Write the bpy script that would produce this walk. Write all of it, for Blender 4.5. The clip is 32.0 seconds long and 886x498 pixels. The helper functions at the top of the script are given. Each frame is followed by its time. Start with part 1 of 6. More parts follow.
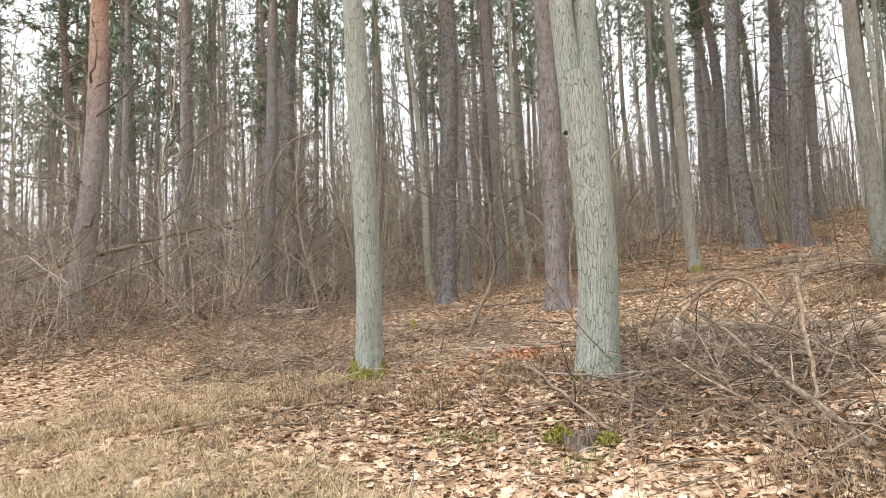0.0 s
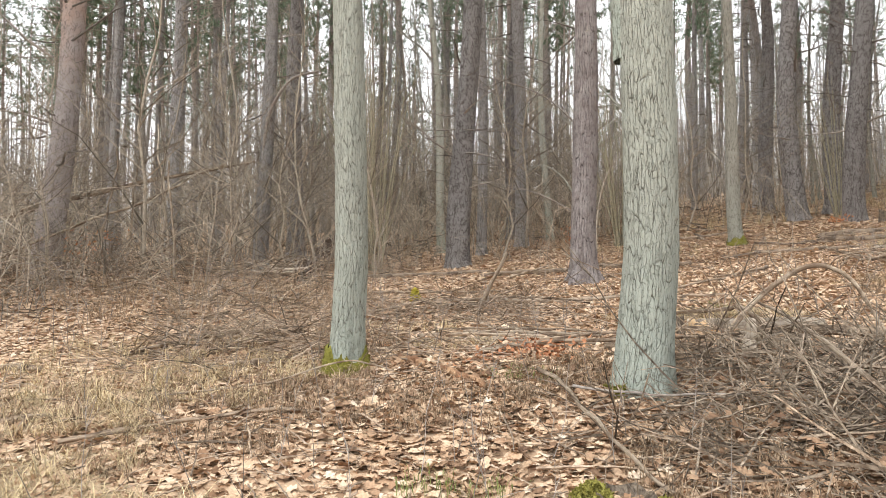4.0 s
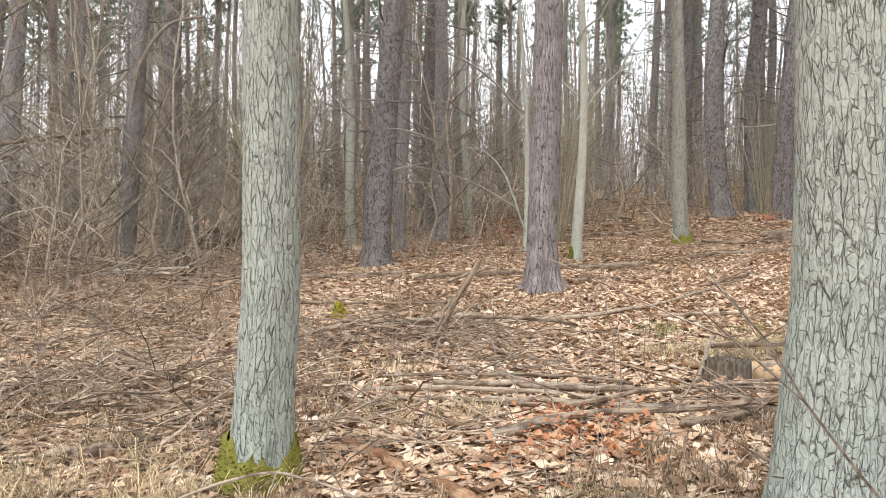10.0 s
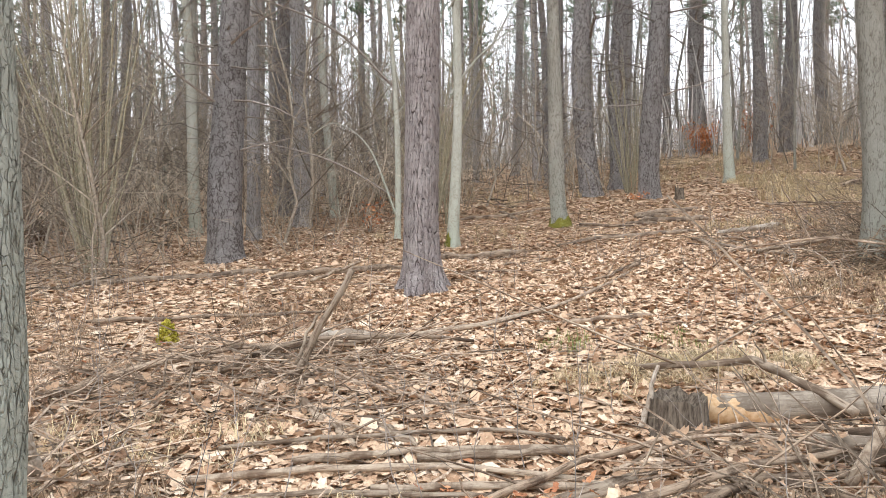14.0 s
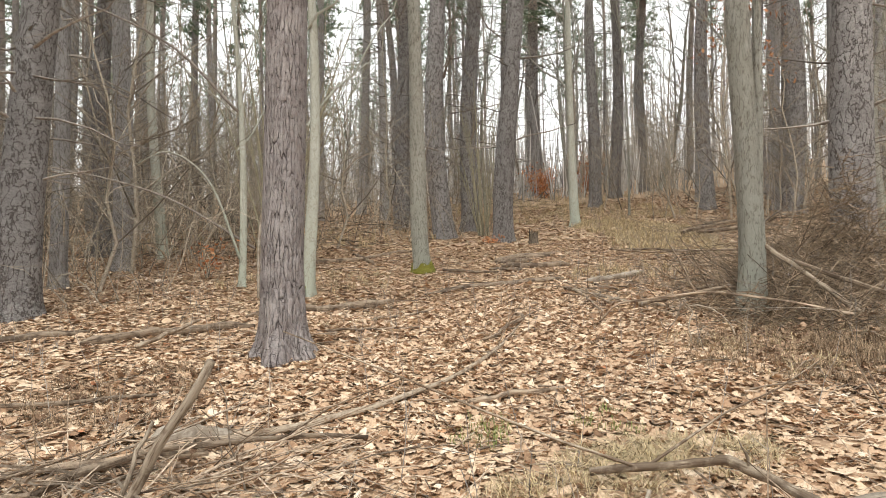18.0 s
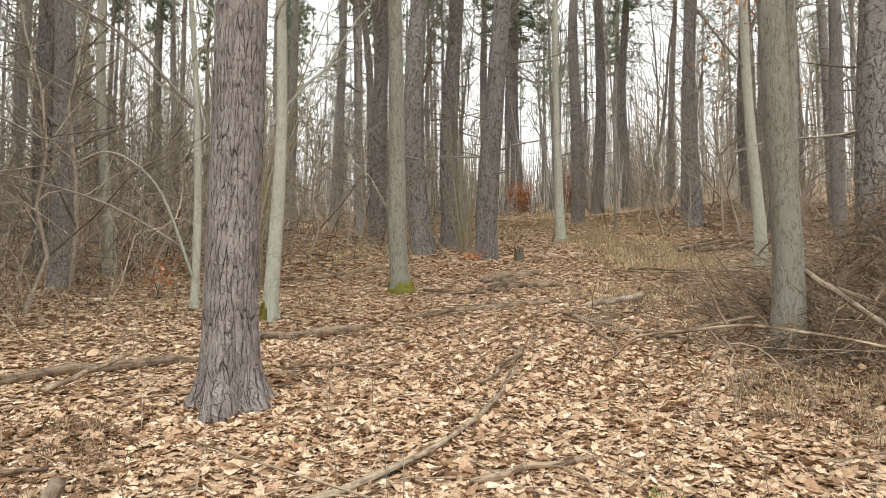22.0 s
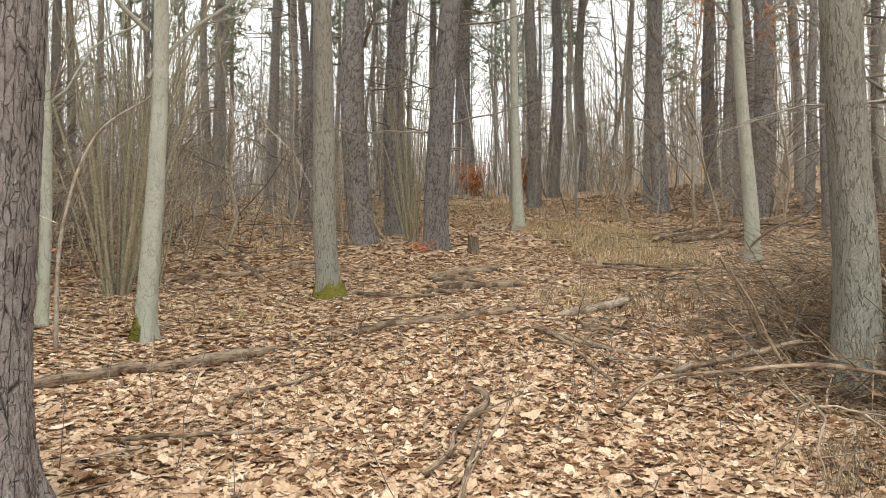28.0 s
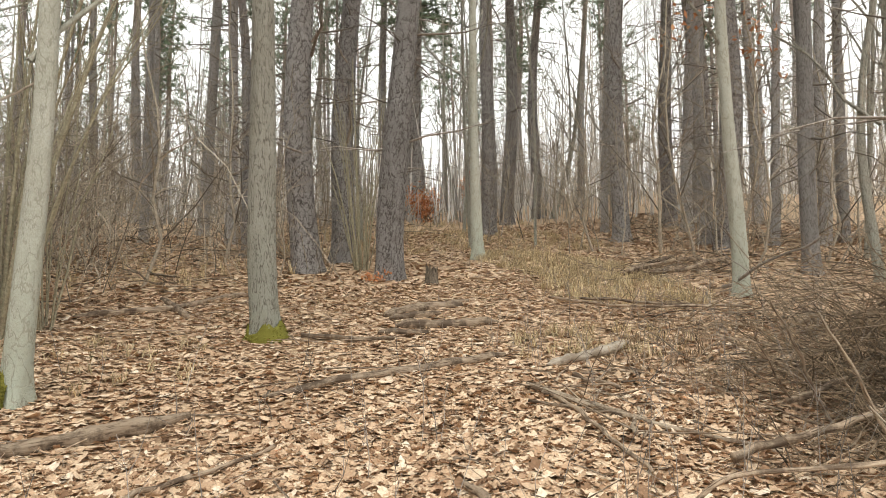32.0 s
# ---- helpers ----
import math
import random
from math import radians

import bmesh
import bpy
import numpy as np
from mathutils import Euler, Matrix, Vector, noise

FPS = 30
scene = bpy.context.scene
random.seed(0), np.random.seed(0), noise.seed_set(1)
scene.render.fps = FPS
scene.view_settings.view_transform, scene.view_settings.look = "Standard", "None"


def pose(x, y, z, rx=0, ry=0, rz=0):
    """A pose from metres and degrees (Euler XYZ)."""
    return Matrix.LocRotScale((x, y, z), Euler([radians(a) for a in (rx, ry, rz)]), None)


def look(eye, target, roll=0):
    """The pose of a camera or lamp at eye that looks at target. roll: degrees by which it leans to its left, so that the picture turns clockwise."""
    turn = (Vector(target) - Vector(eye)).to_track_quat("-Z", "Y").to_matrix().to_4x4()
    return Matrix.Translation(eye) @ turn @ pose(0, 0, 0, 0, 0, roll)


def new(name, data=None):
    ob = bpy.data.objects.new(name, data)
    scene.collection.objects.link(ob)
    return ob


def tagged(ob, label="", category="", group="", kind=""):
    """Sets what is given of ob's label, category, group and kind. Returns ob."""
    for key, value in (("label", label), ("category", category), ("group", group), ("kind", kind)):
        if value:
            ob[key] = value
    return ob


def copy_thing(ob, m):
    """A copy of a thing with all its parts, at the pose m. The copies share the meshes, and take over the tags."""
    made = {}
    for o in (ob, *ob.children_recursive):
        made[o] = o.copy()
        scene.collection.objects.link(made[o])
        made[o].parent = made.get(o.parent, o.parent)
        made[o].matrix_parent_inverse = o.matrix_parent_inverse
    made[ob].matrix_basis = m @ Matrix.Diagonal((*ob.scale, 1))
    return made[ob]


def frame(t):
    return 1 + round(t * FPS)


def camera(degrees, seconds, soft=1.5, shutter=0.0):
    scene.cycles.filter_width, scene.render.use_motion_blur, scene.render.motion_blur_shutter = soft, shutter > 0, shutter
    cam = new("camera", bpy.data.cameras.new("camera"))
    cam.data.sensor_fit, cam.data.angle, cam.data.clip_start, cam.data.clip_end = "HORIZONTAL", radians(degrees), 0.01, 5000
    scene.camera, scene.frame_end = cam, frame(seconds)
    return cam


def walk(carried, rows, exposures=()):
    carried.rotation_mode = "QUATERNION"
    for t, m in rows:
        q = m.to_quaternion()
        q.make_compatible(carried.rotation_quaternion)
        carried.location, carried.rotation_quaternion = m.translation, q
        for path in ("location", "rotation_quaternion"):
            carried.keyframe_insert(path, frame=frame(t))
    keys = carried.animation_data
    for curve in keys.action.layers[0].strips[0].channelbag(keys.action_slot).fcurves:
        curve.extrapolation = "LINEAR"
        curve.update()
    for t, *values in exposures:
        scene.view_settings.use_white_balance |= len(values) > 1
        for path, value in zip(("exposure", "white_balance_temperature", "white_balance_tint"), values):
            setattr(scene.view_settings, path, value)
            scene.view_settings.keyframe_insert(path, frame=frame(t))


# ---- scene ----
cam = camera(67.4, 32.0, 0.5)
PATH = [
    (0, (3.008, 1.156, 0.516), (2.238, 2.99, 0.723), -2.8),
    (0.5, (2.964, 1.191, 0.555), (2.176, 3.02, 0.744), -2.6),
    (1, (2.821, 1.339, 0.591), (2.09, 3.192, 0.772), -0.5),
    (1.5, (2.752, 1.52, 0.593), (2.069, 3.394, 0.745), -0.2),
    (2, (2.765, 1.772, 0.586), (2.094, 3.65, 0.728), -2.0),
    (2.5, (2.791, 2.07, 0.661), (2.009, 3.904, 0.82), -1.8),
    (3, (2.765, 2.204, 0.711), (1.95, 4.028, 0.803), -1.0),
    (3.5, (2.598, 2.511, 0.735), (1.791, 4.338, 0.817), -0.1),
    (5.5, (2.23, 3.193, 0.83), (1.331, 4.979, 0.878), -1.5),
    (6, (1.983, 3.368, 0.871), (1.178, 5.197, 0.932), -0.3),
    (6.5, (1.834, 3.543, 0.865), (1.051, 5.383, 0.908), -1.0),
    (7, (1.715, 3.798, 0.901), (0.933, 5.638, 0.954), -1.6),
    (7.5, (1.595, 3.922, 0.917), (0.85, 5.777, 0.955), -0.0),
    (8, (1.342, 4.103, 0.935), (0.663, 5.983, 1.001), -0.1),
    (8.5, (1.223, 4.276, 0.944), (0.662, 6.195, 0.994), -0.5),
    (9, (1.151, 4.54, 0.967), (0.618, 6.467, 1.013), -1.0),
    (9.5, (1.105, 4.694, 1.022), (0.544, 6.613, 1.052), -0.5),
    (10, (0.94, 4.866, 1.016), (0.425, 6.798, 1.05), 0.4),
    (10.5, (0.797, 5.042, 1.055), (0.405, 7.004, 1.074), 0.1),
    (11, (0.761, 5.248, 1.049), (0.388, 7.213, 1.043), -1.7),
    (11.5, (0.777, 5.438, 1.116), (0.399, 7.402, 1.129), -1.2),
    (12, (0.75, 5.566, 1.114), (0.39, 7.533, 1.125), -0.9),
    (12.5, (0.635, 5.79, 1.139), (0.377, 7.773, 1.155), 0.1),
    (13, (0.565, 5.936, 1.173), (0.432, 7.932, 1.179), -0.2),
    (13.5, (0.572, 6.137, 1.188), (0.476, 8.135, 1.185), -0.4),
    (14, (0.586, 6.296, 1.239), (0.471, 8.292, 1.206), -1.0),
    (14.5, (0.489, 6.455, 1.228), (0.393, 8.452, 1.187), 0.0),
    (16.5, (0.315, 7.158, 1.407), (0.335, 9.157, 1.469), -1.0),
    (17, (0.32, 7.29, 1.382), (0.439, 9.285, 1.444), -1.2),
    (17.5, (0.182, 7.378, 1.432), (0.454, 9.358, 1.516), -0.8),
    (18, (0.172, 7.526, 1.446), (0.549, 9.489, 1.515), -0.9),
    (18.5, (0.239, 7.793, 1.438), (0.607, 9.756, 1.538), -0.7),
    (19, (0.34, 7.916, 1.417), (0.697, 9.882, 1.518), 0.3),
    (19.5, (0.267, 8.0, 1.433), (0.656, 9.959, 1.526), 0.4),
    (20, (0.16, 8.162, 1.455), (0.635, 10.099, 1.6), -1.0),
    (20.5, (0.1, 8.325, 1.476), (0.674, 10.236, 1.611), 1.0),
    (21, (0.147, 8.519, 1.444), (0.712, 10.434, 1.556), 0.1),
    (21.5, (0.253, 8.784, 1.521), (0.777, 10.708, 1.66), 1.0),
    (22, (0.292, 8.87, 1.576), (0.747, 10.815, 1.684), -0.3),
    (22.5, (0.273, 9.053, 1.567), (0.728, 10.999, 1.628), 0.2),
    (23, (0.259, 9.373, 1.6), (0.822, 11.29, 1.679), -0.5),
    (23.5, (0.256, 9.52, 1.631), (0.951, 11.393, 1.719), -0.4),
    (24, (0.305, 9.694, 1.601), (0.984, 11.572, 1.717), -0.8),
    (24.5, (0.453, 9.952, 1.639), (1.091, 11.843, 1.765), -0.2),
    (25, (0.503, 10.089, 1.714), (1.062, 12.007, 1.817), -0.5),
    (25.5, (0.576, 10.224, 1.722), (1.13, 12.144, 1.803), 0.2),
    (27.5, (0.888, 10.926, 1.832), (1.497, 12.829, 1.921), 0.4),
    (28, (0.978, 11.109, 1.838), (1.579, 13.016, 1.896), -0.5),
    (28.5, (1.002, 11.387, 1.858), (1.6, 13.291, 1.98), -0.5),
    (29, (1.006, 11.586, 1.877), (1.547, 13.507, 2.002), 0.2),
    (29.5, (1.097, 11.798, 1.852), (1.522, 13.749, 1.97), -0.8),
    (30, (1.203, 11.959, 1.841), (1.577, 13.92, 1.971), -0.7),
    (30.5, (1.211, 12.101, 1.836), (1.634, 14.054, 1.916), -0.1),
    (31, (1.182, 12.384, 1.901), (1.779, 14.291, 1.972), -1.7),
    (31.5, (1.122, 12.513, 1.968), (1.802, 14.391, 2.068), -0.4),
    (32, (1.224, 12.617, 1.964), (1.982, 14.463, 2.101), -0.3),
]
walk(cam, [(t, look(e, a, r)) for t, e, a, r in PATH],
     [(0, 0.56, 6430, 10), (7, 0.64, 6420, 9), (13, 0.71, 6090, 11), (18, 0.55, 6570, 7), (26, 0.43, 6700, 6), (32, 0.50, 6750, 6)])

# ---- world, sun, exposure ----
world = bpy.data.worlds.new("overcast_sky")
scene.world = world
world.use_nodes = True
wn, wl = world.node_tree.nodes, world.node_tree.links
wn.clear()
sky = wn.new("ShaderNodeTexSky")
sky.sky_type = "NISHITA"
sky.sun_disc = False
sky.sun_elevation = radians(54)
sky.sun_rotation = radians(205)
sky.air_density, sky.dust_density, sky.ozone_density = 1.0, 6.0, 0.6
grey = wn.new("ShaderNodeHueSaturation")
grey.inputs["Saturation"].default_value = 0.10
cloud = wn.new("ShaderNodeMix")
cloud.data_type = "RGBA"
cloud.inputs["Factor"].default_value = 0.72
cloud.inputs["B"].default_value = (9.6, 9.7, 9.9, 1)
bg = wn.new("ShaderNodeBackground")
bg.inputs["Strength"].default_value = 0.15
wo = wn.new("ShaderNodeOutputWorld")
wl.new(sky.outputs[0], grey.inputs["Color"])
wl.new(grey.outputs[0], cloud.inputs["A"])
wl.new(cloud.outputs["Result"], bg.inputs["Color"])
wl.new(bg.outputs[0], wo.inputs[0])

sun = new("sun", bpy.data.lights.new("sun", "SUN"))
sun.data.energy, sun.data.angle, sun.data.color = 0.9, radians(40), (1.0, 0.97, 0.93)
sun.matrix_world = look((-12, -17, 38), (0, 8, 0))

RNG = np.random.default_rng(7)


# ---- the lie of the land ----
MOUNDS = ((0.6, 8.1, 1.5, 0.17), (1.8, 6.0, 1.3, -0.17), (1.1, 18.0, 1.4, -0.22), (9.5, 27.5, 3.0, 0.12), (10.9, 21.8, 2.0, 0.10),
          (5.3, 20.5, 1.5, -0.08), (-1.0, 10.8, 1.5, 0.05), (-11.0, 12.5, 4.5, 0.50))


def ground(x, y):
    """Height of the forest floor: a slope that rises away and to the right, with gentle mounds."""
    x, y = np.asarray(x, float), np.asarray(y, float)
    cx, cy = np.clip(x, -14, 30), np.clip(y, -6, 48)
    z = -1.0647 + 0.0193 * cx + 0.0966 * cy + 0.0032 * cx * cx - 0.0003 * cx * cy + 0.001 * cy * cy
    z = z - 0.00176 * np.where(cx < 0, cx * cx, 0.0)
    for a, b, w, h in MOUNDS:
        z = z + h * np.exp(-((x - a) ** 2 + (y - b) ** 2) / (w * w))
    for k, a, p, h in ((1.1, 0.4, 0.3, 0.016), (1.9, 2.0, 1.1, 0.012), (3.1, 1.2, 2.3, 0.009), (4.7, 2.7, 0.7, 0.006), (7.3, 0.9, 1.9, 0.004)):
        z = z + h * np.sin(k * (x * math.cos(a) + y * math.sin(a)) + p) * np.cos(k * 0.83 * (y * math.cos(a) - x * math.sin(a)) + 2 * p)
    return z


# ---- mesh helpers ----
def mesh_from(name, verts, faces, material, smooth=False):
    me = bpy.data.meshes.new(name)
    verts = np.asarray(verts, np.float32).reshape(-1, 3)
    if isinstance(faces, np.ndarray):
        n, k = faces.shape
        me.vertices.add(len(verts))
        me.vertices.foreach_set("co", verts.ravel())
        me.loops.add(n * k)
        me.loops.foreach_set("vertex_index", faces.astype(np.int32).ravel())
        me.polygons.add(n)
        me.polygons.foreach_set("loop_start", np.arange(0, n * k, k, dtype=np.int32))
        me.polygons.foreach_set("use_smooth", np.full(n, smooth))
        me.update(calc_edges=True)
    else:
        me.from_pydata(verts.tolist(), [], faces)
        me.polygons.foreach_set("use_smooth", np.full(len(me.polygons), smooth))
        me.update()
    if material:
        me.materials.append(material)
    return me


def unroll(me, uv):
    """Gives each corner of a mesh its place on the unrolled surface, in metres."""
    me.uv_layers.new(name="unrolled").data.foreach_set("uv", np.asarray(uv, np.float32).ravel())
    return me


def part(name, me, parent, label=""):
    ob = new(name, me)
    ob.parent = parent
    return tagged(ob, label)


def bm_mesh(name, bm, material, smooth=True):
    me = bpy.data.meshes.new(name)
    for f in bm.faces:
        f.smooth = smooth
    bm.to_mesh(me)
    bm.free()
    me.materials.append(material)
    return me


class Tubes:
    """Collects tapered tubes along bent lines, to become one mesh."""

    def __init__(self):
        self.v, self.f, self.n, self.uv = [], [], 0, []

    def add(self, pts, radii, sides=5, caps=True, rough=0.0, rng=RNG):
        pts = np.asarray(pts, float)
        m = len(pts)
        radii = np.broadcast_to(np.asarray(radii, float), (m,)) if np.ndim(radii) else np.full(m, float(radii))
        tan = np.gradient(pts, axis=0)
        tan /= np.linalg.norm(tan, axis=1, keepdims=True) + 1e-9
        ref = np.array([0.0, 0.0, 1.0]) if abs(tan[:, 2]).mean() < 0.8 else np.array([1.0, 0.0, 0.0])
        a = np.cross(tan, ref)
        a /= np.linalg.norm(a, axis=1, keepdims=True) + 1e-9
        b = np.cross(tan, a)
        th = np.arange(sides) * 2 * np.pi / sides
        ring = a[:, None, :] * np.cos(th)[None, :, None] + b[:, None, :] * np.sin(th)[None, :, None]
        rr = radii[:, None] * (1 + rough * (0.9 * rng.standard_normal((1, sides)) + 0.4 * rng.standard_normal((m, sides))))
        self.v.append((pts[:, None, :] + ring * rr[:, :, None]).reshape(-1, 3))
        i, j = np.meshgrid(np.arange(m - 1), np.arange(sides), indexing="ij")
        i, j = i.ravel(), j.ravel()
        k = (j + 1) % sides
        quads = np.stack([i * sides + j, i * sides + k, (i + 1) * sides + k, (i + 1) * sides + j], 1) + self.n
        self.f.extend(quads.tolist())
        along = np.concatenate([[0.0], np.cumsum(np.linalg.norm(np.diff(pts, axis=0), axis=1))])
        w = 2 * np.pi * radii.mean() / sides
        self.uv.append(np.stack([j * w, along[i], (j + 1) * w, along[i], (j + 1) * w, along[i + 1], j * w, along[i + 1]], 1).ravel())
        if caps and sides > 2:
            self.uv.append(np.zeros(4 * sides))
            self.f.append([self.n + q for q in range(sides)][::-1])
            self.f.append([self.n + (m - 1) * sides + q for q in range(sides)])
        self.n += m * sides

    def mesh(self, name, material, smooth=True):
        me = mesh_from(name, np.concatenate(self.v), self.f, material, smooth)
        return unroll(me, np.concatenate(self.uv)) if len(self.f) < 3000 else me


def bend(p0, p1, n, wob, rng=RNG, sag=0.0):
    """A crooked line of n points from p0 to p1."""
    p0, p1 = np.asarray(p0, float), np.asarray(p1, float)
    u = np.linspace(0, 1, n)[:, None]
    w = np.cumsum(rng.standard_normal((n, 3)), axis=0)
    w -= w[0] + (w[-1] - w[0]) * u
    p = p0 + (p1 - p0) * u + w * wob
    p[:, 2] -= sag * 4 * (u * (1 - u))[:, 0]
    return p


def smooth_line(pts, n=16):
    """A smooth line through a few points."""
    pts = np.asarray(pts, float)
    if len(pts) == 2:
        return pts[0] + (pts[1] - pts[0]) * np.linspace(0, 1, n)[:, None]
    ext = np.vstack([2 * pts[0] - pts[1], pts, 2 * pts[-1] - pts[-2]])
    out = []
    for s in np.linspace(0, len(pts) - 1 - 1e-6, n):
        i = int(s)
        t = s - i
        p0, p1, p2, p3 = ext[i:i + 4]
        out.append(0.5 * (2 * p1 + (p2 - p0) * t + (2 * p0 - 5 * p1 + 4 * p2 - p3) * t * t + (3 * p1 - p0 - 3 * p2 + p3) * t ** 3))
    return np.array(out)


# ---- materials ----
def material(name, rough=0.8):
    m = bpy.data.materials.new(name)
    m.use_nodes = True
    n, l = m.node_tree.nodes, m.node_tree.links
    b = n["Principled BSDF"]
    b.inputs["Roughness"].default_value = rough
    b.inputs["Specular IOR Level"].default_value = 0.25
    return m, n, l, b


def ramp(n, stops):
    r = n.new("ShaderNodeValToRGB")
    e = r.color_ramp.elements
    while len(e) < len(stops):
        e.new(0.5)
    for q, (at, c) in zip(e, stops):
        q.position, q.color = at, (*c, 1)
    return r


def coords(n, l, scale):
    tc = n.new("ShaderNodeTexCoord")
    mp = n.new("ShaderNodeMapping")
    mp.inputs["Scale"].default_value = scale
    l.new(tc.outputs["Object"], mp.inputs["Vector"])
    return mp.outputs["Vector"]


def mixed(n, l, fac, a, b, how="MIX"):
    x = n.new("ShaderNodeMix")
    x.data_type, x.blend_type = "RGBA", how
    for s, v in (("Factor", fac), ("A", a), ("B", b)):
        if isinstance(v, (int, float)):
            x.inputs[s].default_value = v
        elif isinstance(v, tuple):
            x.inputs[s].default_value = (*v, 1)
        else:
            l.new(v, x.inputs[s])
    return x.outputs["Result"]


def noise_tex(n, l, vec, scale, detail=4, rough=0.6):
    t = n.new("ShaderNodeTexNoise")
    t.inputs["Scale"].default_value, t.inputs["Detail"].default_value, t.inputs["Roughness"].default_value = scale, detail, rough
    l.new(vec, t.inputs["Vector"])
    return t.outputs["Fac"]


def ranged(n, l, v, a, b, c=0.0, d=1.0):
    r = n.new("ShaderNodeMapRange")
    r.inputs["From Min"].default_value, r.inputs["From Max"].default_value = a, b
    r.inputs["To Min"].default_value, r.inputs["To Max"].default_value = c, d
    l.new(v, r.inputs["Value"])
    return r.outputs["Result"]


def bark(name, plate, plate2, crack, cell, stretch, width, depth, upper=None, upper_from=7.0, algae=None, algae_to=2.0, cross=0.5, vary=0.18, blocks=0.0, grit=(0.72, 1.2)):
    """Furrowed bark: braided upright ridges broken across into scales, with uneven cracks, lichen blotches and algae."""
    m, n, l, b = material(name, 0.9)
    v = coords(n, l, (1, 1, 1))

    def calc(how, a, c, clamp=False):
        q = n.new("ShaderNodeMath")
        q.operation, q.use_clamp = how, clamp
        for s, x in ((0, a), (1, c)):
            if isinstance(x, (int, float)):
                q.inputs[s].default_value = x
            elif x is not None:
                l.new(x, q.inputs[s])
        return q.outputs[0]

    def ridges(size, long, detail, rough, wide, shift):
        """0 in the cracks, 1 on the ridges: cracks run where a stretched noise crosses its mean."""
        mp = n.new("ShaderNodeMapping")
        mp.inputs["Scale"].default_value = (1 / size, 1 / size, 1 / long)
        mp.inputs["Location"].default_value = (shift, 2 * shift, 3 * shift)
        l.new(v, mp.inputs["Vector"])
        f = noise_tex(n, l, mp.outputs[0], 1.0, detail, rough)
        return ranged(n, l, calc("ABSOLUTE", calc("SUBTRACT", f, 0.5), None), 0.0, wide)

    main = ridges(cell * 2.0, cell * 2.0 * stretch, 3, 0.55, width, 0.0)
    over = ridges(cell * 1.7, cell * 1.15, 3, 0.6, width * 0.7, 5.3)
    scale = ridges(cell * 0.7, cell * 1.1, 3, 0.6, width * 1.6, 9.1)
    edge = calc("MULTIPLY", main, ranged(n, l, over, 0, 1, 1 - cross, 1.0))
    edge = calc("MULTIPLY", edge, ranged(n, l, scale, 0, 1, 0.62, 1.0))
    if blocks:
        # plates on the unrolled trunk: long upright cracks, and shorter ones that cross between them
        uv = n.new("ShaderNodeTexCoord").outputs["UV"]
        for size, amount in ((5.0, 1.0), (0.4 / cell, 0.65), (1.4 / cell, 0.36)):
            jag = n.new("ShaderNodeTexNoise")
            jag.inputs["Scale"].default_value, jag.inputs["Detail"].default_value = size, 2
            l.new(v, jag.inputs["Vector"])
            sh = n.new("ShaderNodeVectorMath")
            sh.operation = "MULTIPLY_ADD"
            sh.inputs[1].default_value = (cell * amount * 0.85, cell * amount * 2.0, 0)
            l.new(jag.outputs["Color"], sh.inputs[0])
            l.new(uv, sh.inputs[2])
            uv = sh.outputs[0]

        def plates(wide, long, gap):
            mp = n.new("ShaderNodeMapping")
            mp.inputs["Scale"].default_value = (1 / wide, 1 / long, 1)
            l.new(uv, mp.inputs["Vector"])
            c = n.new("ShaderNodeTexVoronoi")
            c.voronoi_dimensions, c.feature = "2D", "DISTANCE_TO_EDGE"
            c.inputs["Scale"].default_value = 1.0
            l.new(mp.outputs[0], c.inputs["Vector"])
            return ranged(n, l, c.outputs["Distance"], 0.0, gap)

        open_crack = ranged(n, l, noise_tex(n, l, v, 0.4 / cell, 4, 0.65), 0.36, 0.60, 0.12, 1.0)
        upright = plates(cell, cell * stretch * 2.6, width * 4.8)
        across = plates(cell * 1.1, cell * 1.7, width * 4.0)
        some = ranged(n, l, noise_tex(n, l, v, 0.8 / cell, 4, 0.65), 0.46, 0.62, 0.0, blocks)
        edge = calc("SUBTRACT", 1.0, calc("MULTIPLY", calc("SUBTRACT", 1.0, upright), open_crack))
        edge = calc("MULTIPLY", edge, calc("SUBTRACT", 1.0, calc("MULTIPLY", calc("SUBTRACT", 1.0, across), some)))
        edge = calc("MULTIPLY", edge, ranged(n, l, main, 0, 1, 0.45, 1.0))
        edge = calc("MULTIPLY", edge, ranged(n, l, scale, 0, 1, 0.84, 1.0))
    fine_map = n.new("ShaderNodeMapping")
    fine_map.inputs["Scale"].default_value = (90, 90, 50)
    l.new(v, fine_map.inputs["Vector"])
    fine = noise_tex(n, l, fine_map.outputs[0], 1.0, 5, 0.7)
    blot = noise_tex(n, l, v, 3.5, 6, 0.7)
    col = mixed(n, l, ranged(n, l, blot, 0.36, 0.64), plate, plate2)
    tone = calc("MULTIPLY", ranged(n, l, fine, 0.25, 0.75, *grit), ranged(n, l, n.new("ShaderNodeObjectInfo").outputs["Random"], 0, 1, 1 - vary, 1 + vary))
    col = mixed(n, l, 1.0, col, mixed(n, l, 0.0, tone, tone), "MULTIPLY")

    def by_height(scale, amount):
        sep = n.new("ShaderNodeSeparateXYZ")
        l.new(v, sep.inputs[0])
        return calc("ADD", calc("MULTIPLY", noise_tex(n, l, v, scale, 4), amount), sep.outputs["Z"])

    if upper:
        col = mixed(n, l, ranged(n, l, by_height(3.0, 3.0), upper_from, upper_from + 3.5), col, upper)
    if algae:
        col = mixed(n, l, ranged(n, l, by_height(6.0, 1.2), algae_to + 0.8, 0.5, 0.0, 0.85), col, algae)
